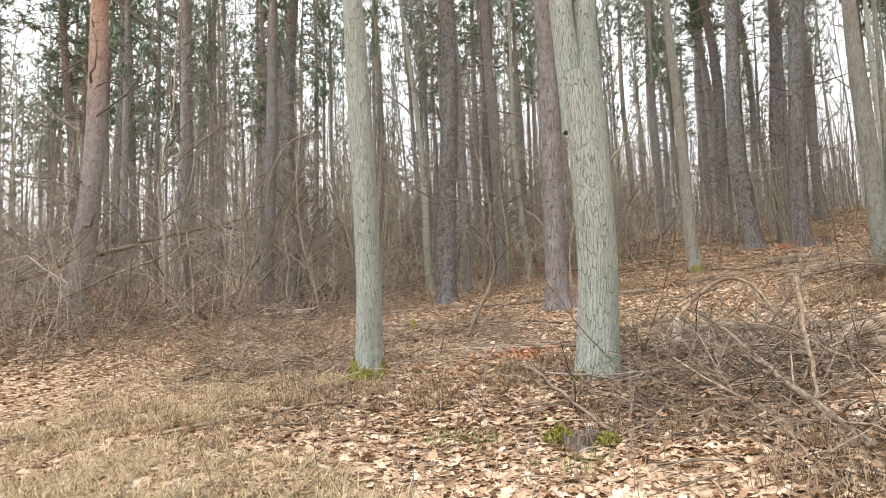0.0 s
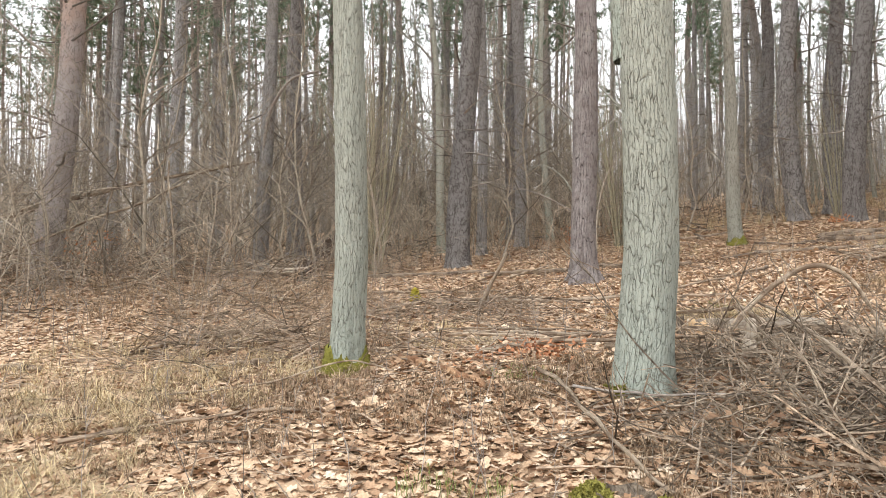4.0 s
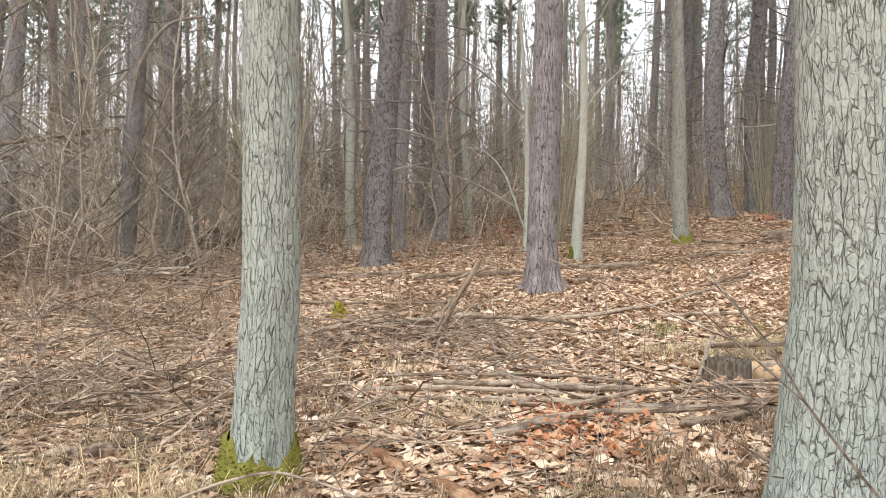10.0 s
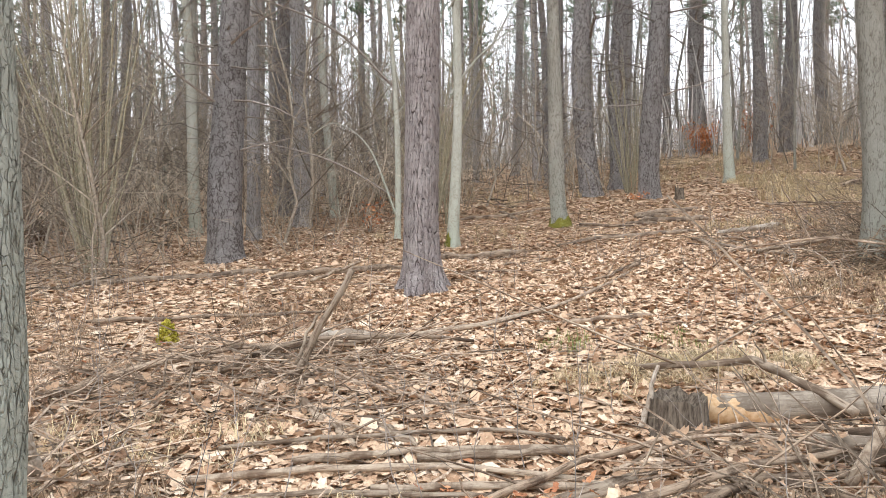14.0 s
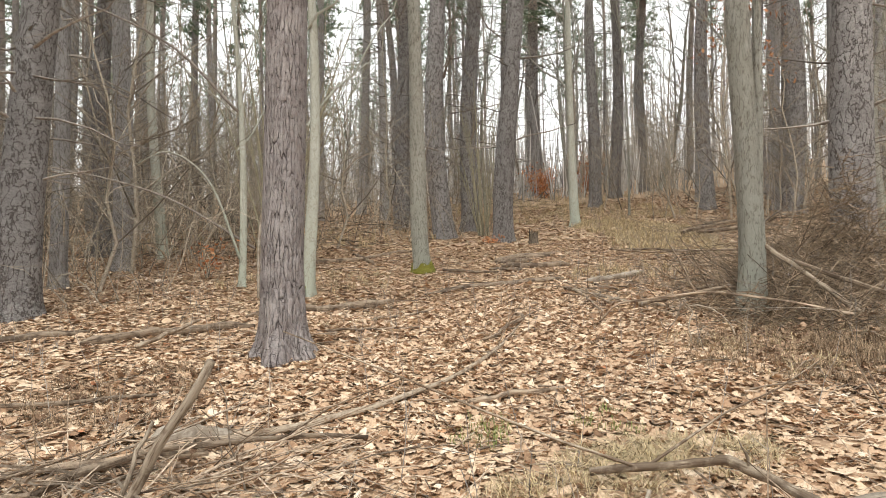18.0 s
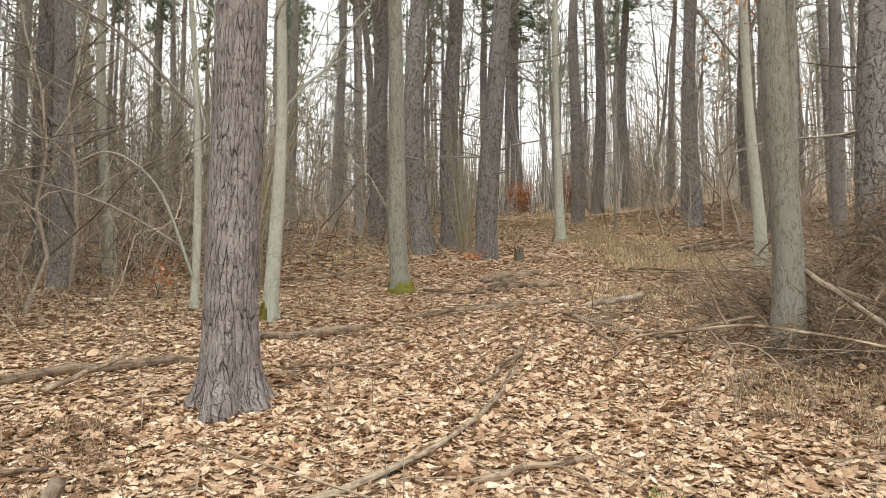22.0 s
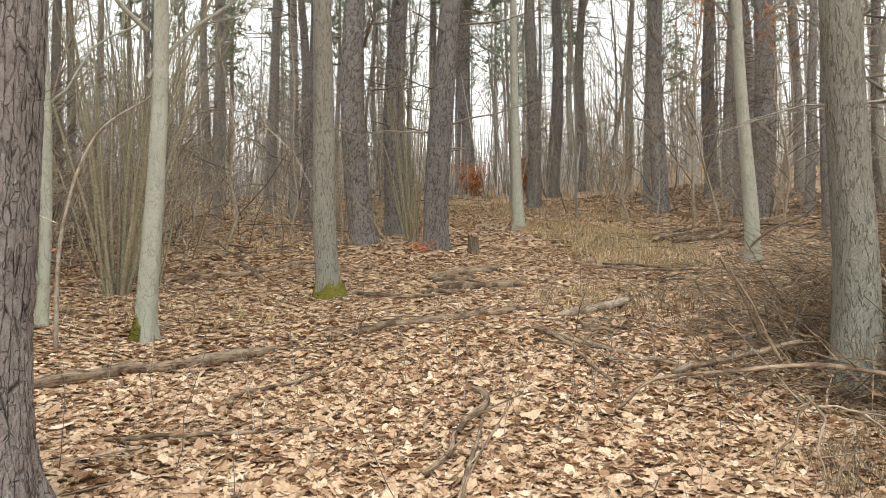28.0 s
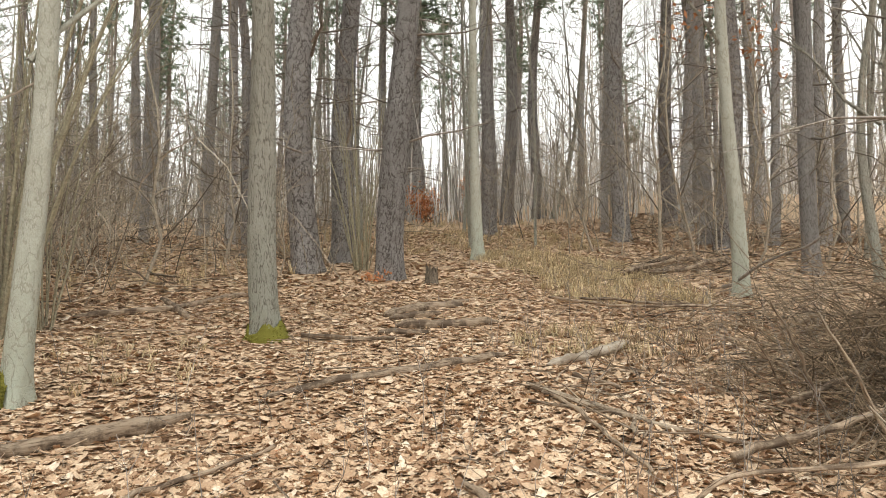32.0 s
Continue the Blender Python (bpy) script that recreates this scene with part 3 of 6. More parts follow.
def moss_foot(t, R, height, seed, a0=0.0, a1=6.28, count=0, flare=0.22, lobes=5, grow_out=0.012):
    """A ragged coat of moss over the foot of a tree, higher where it is damp, with small tufts on it."""
    sides, rows = 72, 9
    rng = np.random.default_rng(seed)
    th = a0 + (a1 - a0) * np.arange(sides) / (sides - 1)
    wave = np.array([noise.noise((math.cos(a) * 1.4, math.sin(a) * 1.4, seed * 1.7)) for a in th])
    jag = np.array([noise.noise((math.cos(a) * 9, math.sin(a) * 9, seed * 3.1)) for a in th])
    top = height * np.clip(0.6 + 0.8 * wave + 0.16 * jag, 0.3, 1.2)
    V = []
    for r in range(rows):
        u = r / (rows - 1)
        z = -0.05 + (top + 0.05) * u
        rad = R * 1.06 * (1 + flare * 1.35 * np.exp(-np.clip(z, 0, None) / (0.55 * R + 0.07))) + grow_out * (1 - u ** 3) - 0.012 * (u == 1)
        rad = rad + 0.006 * rng.standard_normal(sides)
        V.append(np.stack([rad * np.cos(th), rad * np.sin(th), z], 1))
    V = np.concatenate(V)
    Fc = [(r * sides + q, r * sides + q + 1, (r + 1) * sides + q + 1, (r + 1) * sides + q) for r in range(rows - 1) for q in range(sides - 1)]
    n = len(V)
    pick = V[rng.integers(0, n - sides, 900)]
    out = pick * (1, 1, 0)
    out = out / (np.linalg.norm(out, axis=1, keepdims=True) + 1e-6)
    tip = pick + (out + (0, 0, 0.5)) * (0.008 + 0.014 * rng.random((900, 1)))
    side = rng.standard_normal((900, 3)) * 0.005
    V = np.concatenate([V, np.stack([pick - side, pick + side, tip], 1).reshape(-1, 3)])
    Fc += [(n + 3 * q, n + 3 * q + 1, n + 3 * q + 2) for q in range(900)]
    return tagged(part("moss", mesh_from("moss", V, Fc, MOSS, True), t, "bright green moss at the foot"), kind="stuff")


oak_near = oak(1.768, 7.96, 0.200, 0.4, 11, 0.004, 0.0, True, "large forked oak with pale grey-green furrowed bark")
moss_foot(oak_near, 0.2, 0.10, 5, 2.6, 4.0)
oak_moss = oak(-0.92, 8.07, 0.155, 2.2, 23, -0.006, 0.0, False, "slim straight oak with grey-green bark and mossy foot")
moss_foot(oak_moss, 0.155, 0.34, 6, grow_out=0.030)

pine_big = tree_root("pine_tree", "stout pine with deeply plated purplish-brown bark", -0.16, 14.72, 0.002, 0.0, 0.5)
part("trunk", trunk_mesh("trunk", 0.225, 19.0, PINE_BARK, 110, 0.5, 0.50, 5, (0.03, 0.0), 0.03, 31, 0.35, 5.2, 0.03, 0.009, lobe_depth=0.45), pine_big)
lm, cw = needle_crown("needles", 19.5, 10.5, 2.4, 55)
pc = part("crown", cw, pine_big, "green needle tufts of the crown")
tagged(part("limb_frame", lm, pc), kind="stuff")
tagged(pc, kind="stuff")
tagged(part("dead_branchwork", stub_branches("dead_branchwork", 0.21, 19, 4.5, 10, 22, 0.9, 32), pine_big), kind="stuff")

pale_tree = tree_root("hornbeam_tree", "slender tree with smooth pale grey-green bark", 0.04, 19.20, 0.004, 0.0, 0)
part("trunk", trunk_mesh("trunk", 0.105, 10.0, PALE_BARK, 26, 0.4, 0.35, 4, (0.10, 0.03), 0.05, 41, 0.3, 3.0, 0.08), pale_tree)
part("crown", bare_crown("crown", 9.5, 2.6, 42, PALE_BARK, 8, 1.7, 0.032), pale_tree, "bare forked branches")
moss_foot(pale_tree, 0.105, 0.26, 8, 2.4, 4.4, flare=0.35)

oak_mid = tree_root("oak_tree", "slim leaning oak with mossy foot", 2.31, 20.86, -0.018, 0.0, 1.0)
part("trunk", trunk_mesh("trunk", 0.165, 14.0, GREY_BARK, 40, 0.4, 0.35, 5, (-0.06, 0.05), 0.03, 51, 0.35, 4.0, 0.06, 0.006), oak_mid)
part("crown", bare_crown("crown", 13, 6.5, 52, GREY_BARK, 8, 2.4, 0.05), oak_mid, "bare winter branches")
moss_foot(oak_mid, 0.165, 0.24, 9, flare=0.35)

twin = tree_root("oak_tree", "grey oak with a second stem, rising from a brush heap", 5.62, 15.15, 0.0, 0.0, 0.2)
part("trunk", trunk_mesh("trunk", 0.165, 13.0, GREY_BARK, 44, 0.4, 0.35, 4, (0.04, 0.02), 0.05, 61, 0.35, 4.0, 0.06, 0.008), twin)
ts = part("stem", trunk_mesh("stem", 0.075, 8.0, GREY_BARK, 22, 0.4, 0.3, 3, (0.05, 0.02), 0.05, 62, 0.3, 3.0, 0.1), twin)
ts.matrix_basis = pose(0.24, 0.1, 0.0, 0, 2, 0)
part("crown", bare_crown("crown", 12, 5.0, 63, GREY_BARK, 8, 2.3, 0.05), twin, "bare winter branches")

for x, y, R, lx, ly, sd, lab in ((8.58, 28.1, 0.145, -0.014, 0.004, 71, "slender pale-barked tree on the slope"),
                                 (10.05, 21.0, 0.125, -0.022, 0.008, 72, "slender pale tree with rusty dead leaves still on")):
    p = tree_root("hornbeam_tree", lab, x, y, lx, ly, sd)
    part("trunk", trunk_mesh("trunk", R, 11.0, PALE_BARK, 20, 0.5, 0.35, 4, (0.10, 0.04), 0.05, sd, 0.3), p)
    part("crown", bare_crown("crown", 10.5, 4.0, sd + 3, GREY_BARK, 8, 2.0, 0.035), p, "bare forked branches")
    if sd == 72:
        rl = np.random.default_rng(sd)
        at = np.concatenate([rl.standard_normal((60, 3)) * (0.28, 0.28, 0.35) + c for c in ((-0.5, 0.2, 4.3), (0.6, -0.2, 4.9), (0.2, 0.6, 5.6), (-0.7, -0.3, 5.9), (0.7, 0.4, 6.4))])
        du, dv = rl.standard_normal((2, len(at), 3)) * 0.033
        hang = np.stack([at - du, at + dv * 0.7, at + du, at - dv * 0.7], 1).reshape(-1, 3)
        tagged(part("leafage", mesh_from("leafage", hang, np.arange(len(hang)).reshape(-1, 4), RED_LEAF), p, "withered rusty leaves"), kind="stuff")

thin = tree_root("young_tree", "thin pale young tree behind the stout pine", -1.10, 19.7, -0.03, 0.0, 0)
part("trunk", trunk_mesh("trunk", 0.062, 8.5, PALE_BARK, 16, 0.4, 0.3, 3, (0.10, 0.05), 0.06, 81, 0.3), thin)
part("crown", bare_crown("crown", 8, 2.0, 82, PALE_BARK, 7, 1.5, 0.018), thin, "bare thin twigs")

# pines that stand close enough to know one by one
for x, y, R, lx, ly in ((-7.9, 15.25, 0.155, 0.05, 0.014), (-9.9, 19.2, 0.235, 0.023, 0.006), (-11.2, 15.7, 0.19, 0.01, 0.003), (-3.82, 17.5, 0.20, 0.025, 0.0),
                        (-4.25, 20.2, 0.125, -0.005, 0.0), (-3.8, 22.5, 0.185, -0.005, 0.0), (-4.9, 24.9, 0.2, 0.03, 0.01)):
    pine(x, y, R, lx, ly)
pine(-10.6, 11.8, 0.235, 0.056, 0.024, "pine with orange upper bark behind low scrub", 6)
for x, y, R, lx, ly in ((4.1, 27.8, 0.27, 0.008, 0.002), (5.33, 29.5, 0.22, 0.028, -0.005), (5.5, 26.0, 0.24, 0.066, -0.01), (3.04, 35.0, 0.147, -0.005, 0.0),
                        (12.9, 45.0, 0.40, 0.01, 0.0), (12.6, 35.6, 0.2, 0.012, -0.004), (15.3, 39.2, 0.25, 0.02, -0.006), (17.7, 40.7, 0.2, 0.019, -0.003),
                        (14.9, 30.5, 0.23, 0.02, -0.006)):
    pine(x, y, R, lx, ly)
for x, y, R, lx, ly in ((20.6, 33.2, 0.33, 0.003, 0.0), (8.8, 16.8, 0.27, 0.01, 0.0), (15.5, 26.6, 0.235, 0.009, -0.003), (16.1, 28.1, 0.19, 0.025, -0.01),
                        (19.0, 32.9, 0.196, 0.004, 0.0), (18.3, 31.2, 0.18, 0.028, -0.012), (13.35, 22.3, 0.15, -0.008, 0.003), (17.0, 26.4, 0.144, 0.036, -0.015),
                        (17.7, 25.4, 0.154, 0.05, -0.02), (18.5, 25.4, 0.14, 0.02, -0.009), (16.3, 33.3, 0.13, 0.03, -0.013)):
    pine(x, y, R, lx, ly)
for x, y, R, lx, ly in ((0.5, 41.4, 0.19, -0.01, 0.005), (-0.25, 43.9, 0.19, 0.003, 0.0), (2.98, 35.4, 0.148, -0.005, 0.002), (3.36, 33.0, 0.15, -0.055, 0.023),
                        (11.7, 46.6, 0.21, 0.004, 0.0), (3.3, 31.5, 0.2, -0.009, -0.004), (0.4, 35.6, 0.18, 0.024, 0.01), (2.3, 38.8, 0.19, 0.05, 0.014)):
    pine(x, y, R, lx, ly)
# slim pale-footed trees among the pines
for x, y, R, lx, ly in ((-5.85, 21.0, 0.13, -0.05, 0.0), (-3.45, 24.5, 0.12, -0.028, 0.0)):
    p = tree_root("hornbeam_tree", "slim tree with a pale grey foot among pines", x, y, lx, ly, x)
    part("trunk", trunk_mesh("trunk", R, 12.0, PALE_BARK, 16, 0.6, 0.3, 4, (0.1, 0.05), 0.05, int(x * 7) + 90, 0.3), p)
    part("crown", bare_crown("crown", 11, 5.0, int(y) + 90, GREY_BARK, 7, 2.0, 0.035), p, "bare winter branches")

# the wood beyond, thinner to the right
PLANTED = [(o.matrix_basis.translation.x, o.matrix_basis.translation.y) for o in bpy.data.objects if o.parent is None and o.get("category") == "tree"]


def wood(count, r0, r1, a0, a1, gap, thin_right):
    rng = np.random.default_rng(5 + count)
    made = []
    tries = 0
    while len(made) < count and tries < count * 60:
        tries += 1
        a = radians(a0 + (a1 - a0) * rng.random())
        r = math.sqrt(r0 * r0 + (r1 * r1 - r0 * r0) * rng.random())
        x, y = 1.0 + r * math.sin(a), 7.0 + r * math.cos(a)
        if a > 0.03 and rng.random() < thin_right:
            continue
        if 12 < math.degrees(a) < 34 and r < 42:
            continue
        if any((x - p) ** 2 + (y - q) ** 2 < gap * gap for p, q in PLANTED):
            continue
        if (-9 < x < 21 and y < 31) or (2 < x < 20 and y < 37) or (-13 < x < 0 and y < 22):
            continue
        PLANTED.append((x, y))
        made.append((x, y, 0.08 + 0.15 * rng.random(), 0.02 * rng.standard_normal(), 0.02 * rng.standard_normal()))
    return made


for x, y, R, lx, ly in wood(126, 17, 46, -78, 62, 2.0, 0.58):
    pine(x, y, R * 0.88, lx, ly)
for x, y, R, lx, ly in wood(150, 46, 95, -80, 60, 2.4, 0.70):
    pine(x, y, R * 0.98, lx, ly)
# unseen pines behind the start of the way, added to shape the shading
for x, y, R, lx, ly in wood(16, 14, 45, 85, 275, 4.0, 0.0):
    pine(x, y, R * 0.88, lx, ly)

# bare broadleaved trees on the slope
BARE_SETS = []
for k in range(4):
    BARE_SETS.append((trunk_mesh("trunk", 0.11, 11 + k, GREY_BARK, 10, 0.7, 0.25, 4, (0.35 * (-1) ** k, 0.25), 0.04, 300 + k, 0.25),
                      bare_crown("crown", 11 + k, 3.5, 310 + k, GREY_BARK, 11, 2.8, 0.04, 3, 0.5)))
BARES = []


def bare_tree(x, y, s, lx=0.0, ly=0.0, k=0, turn=0.0):
    m = at_lean(x, y, lx, ly, turn, s, 0.9 + 0.25 * ((k * 37) % 10) / 10)
    if k % 4 < len(BARES):
        return copy_thing(BARES[k % 4], m)
    ob = tagged(new("bare_tree"), "bare broadleaved tree with grey bark and winter twigs", "tree", "bare trees on the slope")
    part("trunk", BARE_SETS[k % 4][0], ob)
    part("crown", BARE_SETS[k % 4][1], ob, "bare winter twigs")
    ob.matrix_basis = m
    BARES.append(ob)
    return ob


bare_tree(18.2, 40.0, 1.3, 0.22, -0.04, 0)
rng = np.random.default_rng(77)
for k in range(1, 140):
    a = radians(-58 + 114 * rng.random() ** 0.75)
    r = 17 + 52 * rng.random()
    if r < 26 and -12 < math.degrees(a) < 40:
        continue
    x, y = 1 + r * math.sin(a), 7 + r * math.cos(a)
    if any((x - p) ** 2 + (y - q) ** 2 < 1.6 for p, q in PLANTED):
        continue
    PLANTED.append((x, y))
    bare_tree(x, y, 0.5 + 0.7 * rng.random(), 0.05 * rng.standard_normal(), 0.05 * rng.standard_normal(), k, k)

# ---- undergrowth ----
def sapling_set(seed, H, r, twigs, lean):
    rng = np.random.default_rng(seed)
    stem, tw = Tubes(), Tubes()
    line = bend((0, 0, -0.1), (lean * H, lean * 0.4 * H, H), 9, 0.05 * H * 0.4, rng)
    stem.add(line, np.linspace(r, 0.004, 9), 6, False)
    for _ in range(twigs):
        u = 0.12 + 0.85 * rng.random()
        s = line[int(u * 8)] + (line[min(8, int(u * 8) + 1)] - line[int(u * 8)]) * (u * 8 % 1)
        a = rng.random() * 6.283
        d = np.array([math.cos(a), math.sin(a), 0.5 + 0.5 * rng.random()])
        L = (0.35 + 0.9 * rng.random()) * (1.15 - u) * min(1.6, H * 0.3)
        br = bend(s, s + d * L, 4, 0.05 * L, rng)
        tw.add(br, np.linspace(r * 0.42 * (1.1 - u) + 0.003, 0.0025, 4), 3, False)
        for _ in range(3):
            b = br[1 + int(rng.random() * 2.99)]
            tw.add(bend(b, b + (d + rng.standard_normal(3) * 0.6) * L * 0.45, 3, 0.02, rng), [0.0035, 0.003, 0.002], 3, False)
    return stem.mesh("stem", STEM), tw.mesh("twigwork", STEM)


SAPLING_SETS = [sapling_set(400 + k, h, r, t, l) for k, (h, r, t, l) in enumerate(((3.2, 0.014, 22, 0.08), (4.5, 0.02, 30, -0.12), (6.0, 0.03, 36, 0.05), (2.2, 0.010, 18, 0.2),
                                                                                (5.2, 0.022, 30, 0.22), (7.0, 0.035, 40, -0.06)))]
SAPLINGS = {}


def sapling(x, y, k, s=1.0, turn=0.0, label="thin bare sapling among the dry leaves"):
    m = at_lean(x, y, 0, 0, turn, s, s)
    if k in SAPLINGS:
        return copy_thing(SAPLINGS[k], m)
    ob = tagged(new("sapling"), label, "sapling", "bare saplings of the undergrowth")
    part("stem", SAPLING_SETS[k][0], ob)
    tagged(part("twigwork", SAPLING_SETS[k][1], ob, "fine bare twigs"), kind="stuff")
    ob.matrix_basis = m
    SAPLINGS[k] = ob
    return ob


rng = np.random.default_rng(91)


FAR_UNDERGROWTH = []


def thicket(count, a0, a1, r0, r1, keep=lambda x, y: True, joined=False):
    """Saplings strewn over a sector of the wood."""
    n = 0
    while n < count:
        a = radians(a0 + (a1 - a0) * rng.random())
        r = math.sqrt(r0 * r0 + (r1 * r1 - r0 * r0) * rng.random())
        x, y = 1 + r * math.sin(a), 6 + r * math.cos(a)
        n += 1
        if keep(x, y) and not (abs(x - 1.2) < 2.0 and y < 20) and not (-2 < x < 9 and 9 < y < 23.5) and not (-6.8 < x < 0 and y < 15):
            k, s, turn = int(rng.random() * 6), 0.7 + 0.6 * rng.random(), rng.random() * 6.28
            if joined:
                FAR_UNDERGROWTH.append((k, at_lean(x, y, 0, 0, turn, s, s)))
            else:
                sapling(x, y, k, s, turn)


thicket(150, -84, -30, 10.5, 22)
thicket(95, -42, -6, 16, 27)
thicket(14, -30, 8, 11.5, 22, lambda x, y: x < -1.8)
thicket(30, -16, 14, 19, 30, lambda x, y: not (5 < x < 14))
thicket(80, 22, 62, 12, 26, lambda x, y: x > 11.5)
thicket(110, -64, -6, 22, 48, joined=True)
thicket(90, -10, 14, 26, 50, lambda x, y: not (5 < x < 14 and y < 38), True)
thicket(100, 20, 60, 26, 50, lambda x, y: True, True)
thicket(34, -4, 30, 38, 62, lambda x, y: True, True)
thicket(64, -14, 34, 34, 48, lambda x, y: True, True)


def far_undergrowth():
    raw = []
    for stem, tw in SAPLING_SETS:
        pair = []
        for me in (stem, tw):
            v = np.empty(len(me.vertices) * 3, np.float32)
            me.vertices.foreach_get("co", v)
            f = np.empty(len(me.loops), np.int32)
            me.loops.foreach_get("vertex_index", f)
            pair.append((v.reshape(-1, 3), f.reshape(-1, 4)))
        raw.append(pair)
    V, Fc, n = [], [], 0
    for k, m in FAR_UNDERGROWTH:
        m = np.array(m)
        for v, f in raw[k]:
            V.append(v @ m[:3, :3].T + m[:3, 3])
            Fc.append(f + n)
            n += len(v)
    me = mesh_from("undergrowth", np.concatenate(V), np.concatenate(Fc), STEM)
    return tagged(new("undergrowth", me), "bare saplings and twigs deeper in the wood", "undergrowth", kind="stuff")


far_undergrowth()


def arching_scrub():
    """Thin shoots that rise, bow over and cross one another at the wood's edge."""
    rng = np.random.default_rng(93)
    tb = Tubes()
    for a0, a1, r0, r1, count, h in ((-86, -28, 9, 22, 900, 1.5), (-34, -6, 12.5, 30, 640, 1.4), (-30, -2, 17, 30, 360, 2.3), (-8, 14, 20, 42, 420, 1.3), (26, 60, 12, 32, 520, 1.3), (10, 30, 30, 50, 260, 1.2)):
        for _ in range(count):
            a = radians(a0 + (a1 - a0) * rng.random())
            r = r0 + (r1 - r0) * rng.random()
            x, y = 1 + r * math.sin(a), 6 + r * math.cos(a)
            if (-2.2 < x < 10 and y < 23.5) or (5 < x < 14 and y < 36) or (x > -7.3 and y < 16.8):
                continue
            z, th = float(ground(x, y)), rng.random() * 6.283
            H = h * (0.3 + 1.3 * rng.random() ** 1.5)
            L = H * (0.3 + 1.6 * rng.random())
            d = np.array([math.cos(th), math.sin(th), 0])
            p = np.array([x, y, z - 0.05])
            line = smooth_line([p, p + d * L * 0.35 + (0, 0, H * 0.8), p + d * L * 0.75 + (0, 0, H), p + d * L * 1.1 + (0, 0, H * (0.4 + 0.6 * rng.random()))], 7)
            line[1:] += rng.standard_normal((6, 3)) * 0.05
            q = (0.004 + 0.008 * rng.random() ** 2) * (0.7 + r / 28)
            tb.add(line, np.linspace(q, q * 0.4, 7), 3, False)
            for _ in range(4):
                i = 1 + int(rng.random() * 5)
                tb.add(bend(line[i], line[i] + rng.standard_normal(3) * (0.4, 0.4, 0.3) * H * 0.6, 3, 0.03, rng), np.linspace(q * 0.6, q * 0.3, 3), 3, False)
    return tagged(new("arching_scrub", tb.mesh("arching_scrub", SCRUB, False)), "brown tangle of bowed dead shoots at the wood's edge", "scrub", kind="stuff")


SCRUB = plain("brown_scrub_bark", (0.235, 0.195, 0.15), (0.43, 0.375, 0.30), per_island=True, spread=0.65)
arching_scrub()


def hazel(x, y, stems, H, r, spread, seed, label):
    """Many thin stems from one stool."""
    rng = np.random.default_rng(seed)
    ob = tagged(new("hazel_bush"), label, "bush", "many-stemmed bushes")
    ob.matrix_basis = at_lean(x, y)
    tw = Tubes()
    for q in range(stems):
        a = rng.random() * 6.283
        d = spread * (0.2 + rng.random())
        h = H * (0.6 + 0.5 * rng.random())
        b = np.array([math.cos(a), math.sin(a), 0]) * 0.16 * rng.random() ** 0.5
        mid = b + np.array([math.cos(a) * d * 0.42, math.sin(a) * d * 0.42, h * 0.52])
        tip = b + np.array([math.cos(a) * d, math.sin(a) * d, h])
        line = smooth_line([b - (0, 0, 0.1), mid, tip], 9) + np.vstack([[0, 0, 0], rng.standard_normal((8, 3)) * 0.012])
        st = Tubes()
        rr = r * (0.5 + 0.8 * rng.random())
        st.add(line, np.linspace(rr, 0.005, 9), 6, False)
        part("stem", st.mesh("stem", HAZEL), ob)
        for _ in range(7):
            i = 3 + int(rng.random() * 5)
            dd = rng.standard_normal(3) * 0.5 + (math.cos(a) * 0.4, math.sin(a) * 0.4, 0.5)
            tw.add(bend(line[i], line[i] + dd * 0.6, 4, 0.02, rng), np.linspace(0.006, 0.0025, 4), 3, False)
    tagged(part("twigwork", tw.mesh("twigwork", HAZEL), ob, "fine bare twigs"), kind="stuff")


HAZEL = plain("hazel_bark", (0.215, 0.19, 0.13), (0.37, 0.335, 0.24), per_island=True, spread=0.35)
hazel(-5.4, 16.3, 30, 6.4, 0.025, 1.5, 1, "many-stemmed hazel bush, bare, beside a log")
hazel(-0.62, 21.6, 28, 5.4, 0.025, 1.9, 2, "bare hazel bush behind the pale tree")
hazel(5.35, 27.6, 18, 4.6, 0.022, 1.1, 3, "spray of thin bare shoots between two pines")
hazel(-0.17, 22.0, 10, 4.6, 0.015, 1.4, 4, "bare hazel shoots behind the pale tree")
hazel(-9.0, 21.5, 12, 5.0, 0.022, 1.5, 5, "bare hazel bush at the wood's edge")


# ---- brush ----
BROWN_TWIG = plain("brown_dead_twig", (0.105, 0.072, 0.045), (0.31, 0.232, 0.158), per_island=True, spread=0.65)
DARK_TWIG = plain("dark_dead_twig", (0.13, 0.09, 0.06), (0.40, 0.32, 0.235), per_island=True, spread=0.7)
GREY_TWIG = plain("grey_dead_twig", (0.10, 0.075, 0.054), (0.35, 0.285, 0.215), per_island=True, spread=0.65)


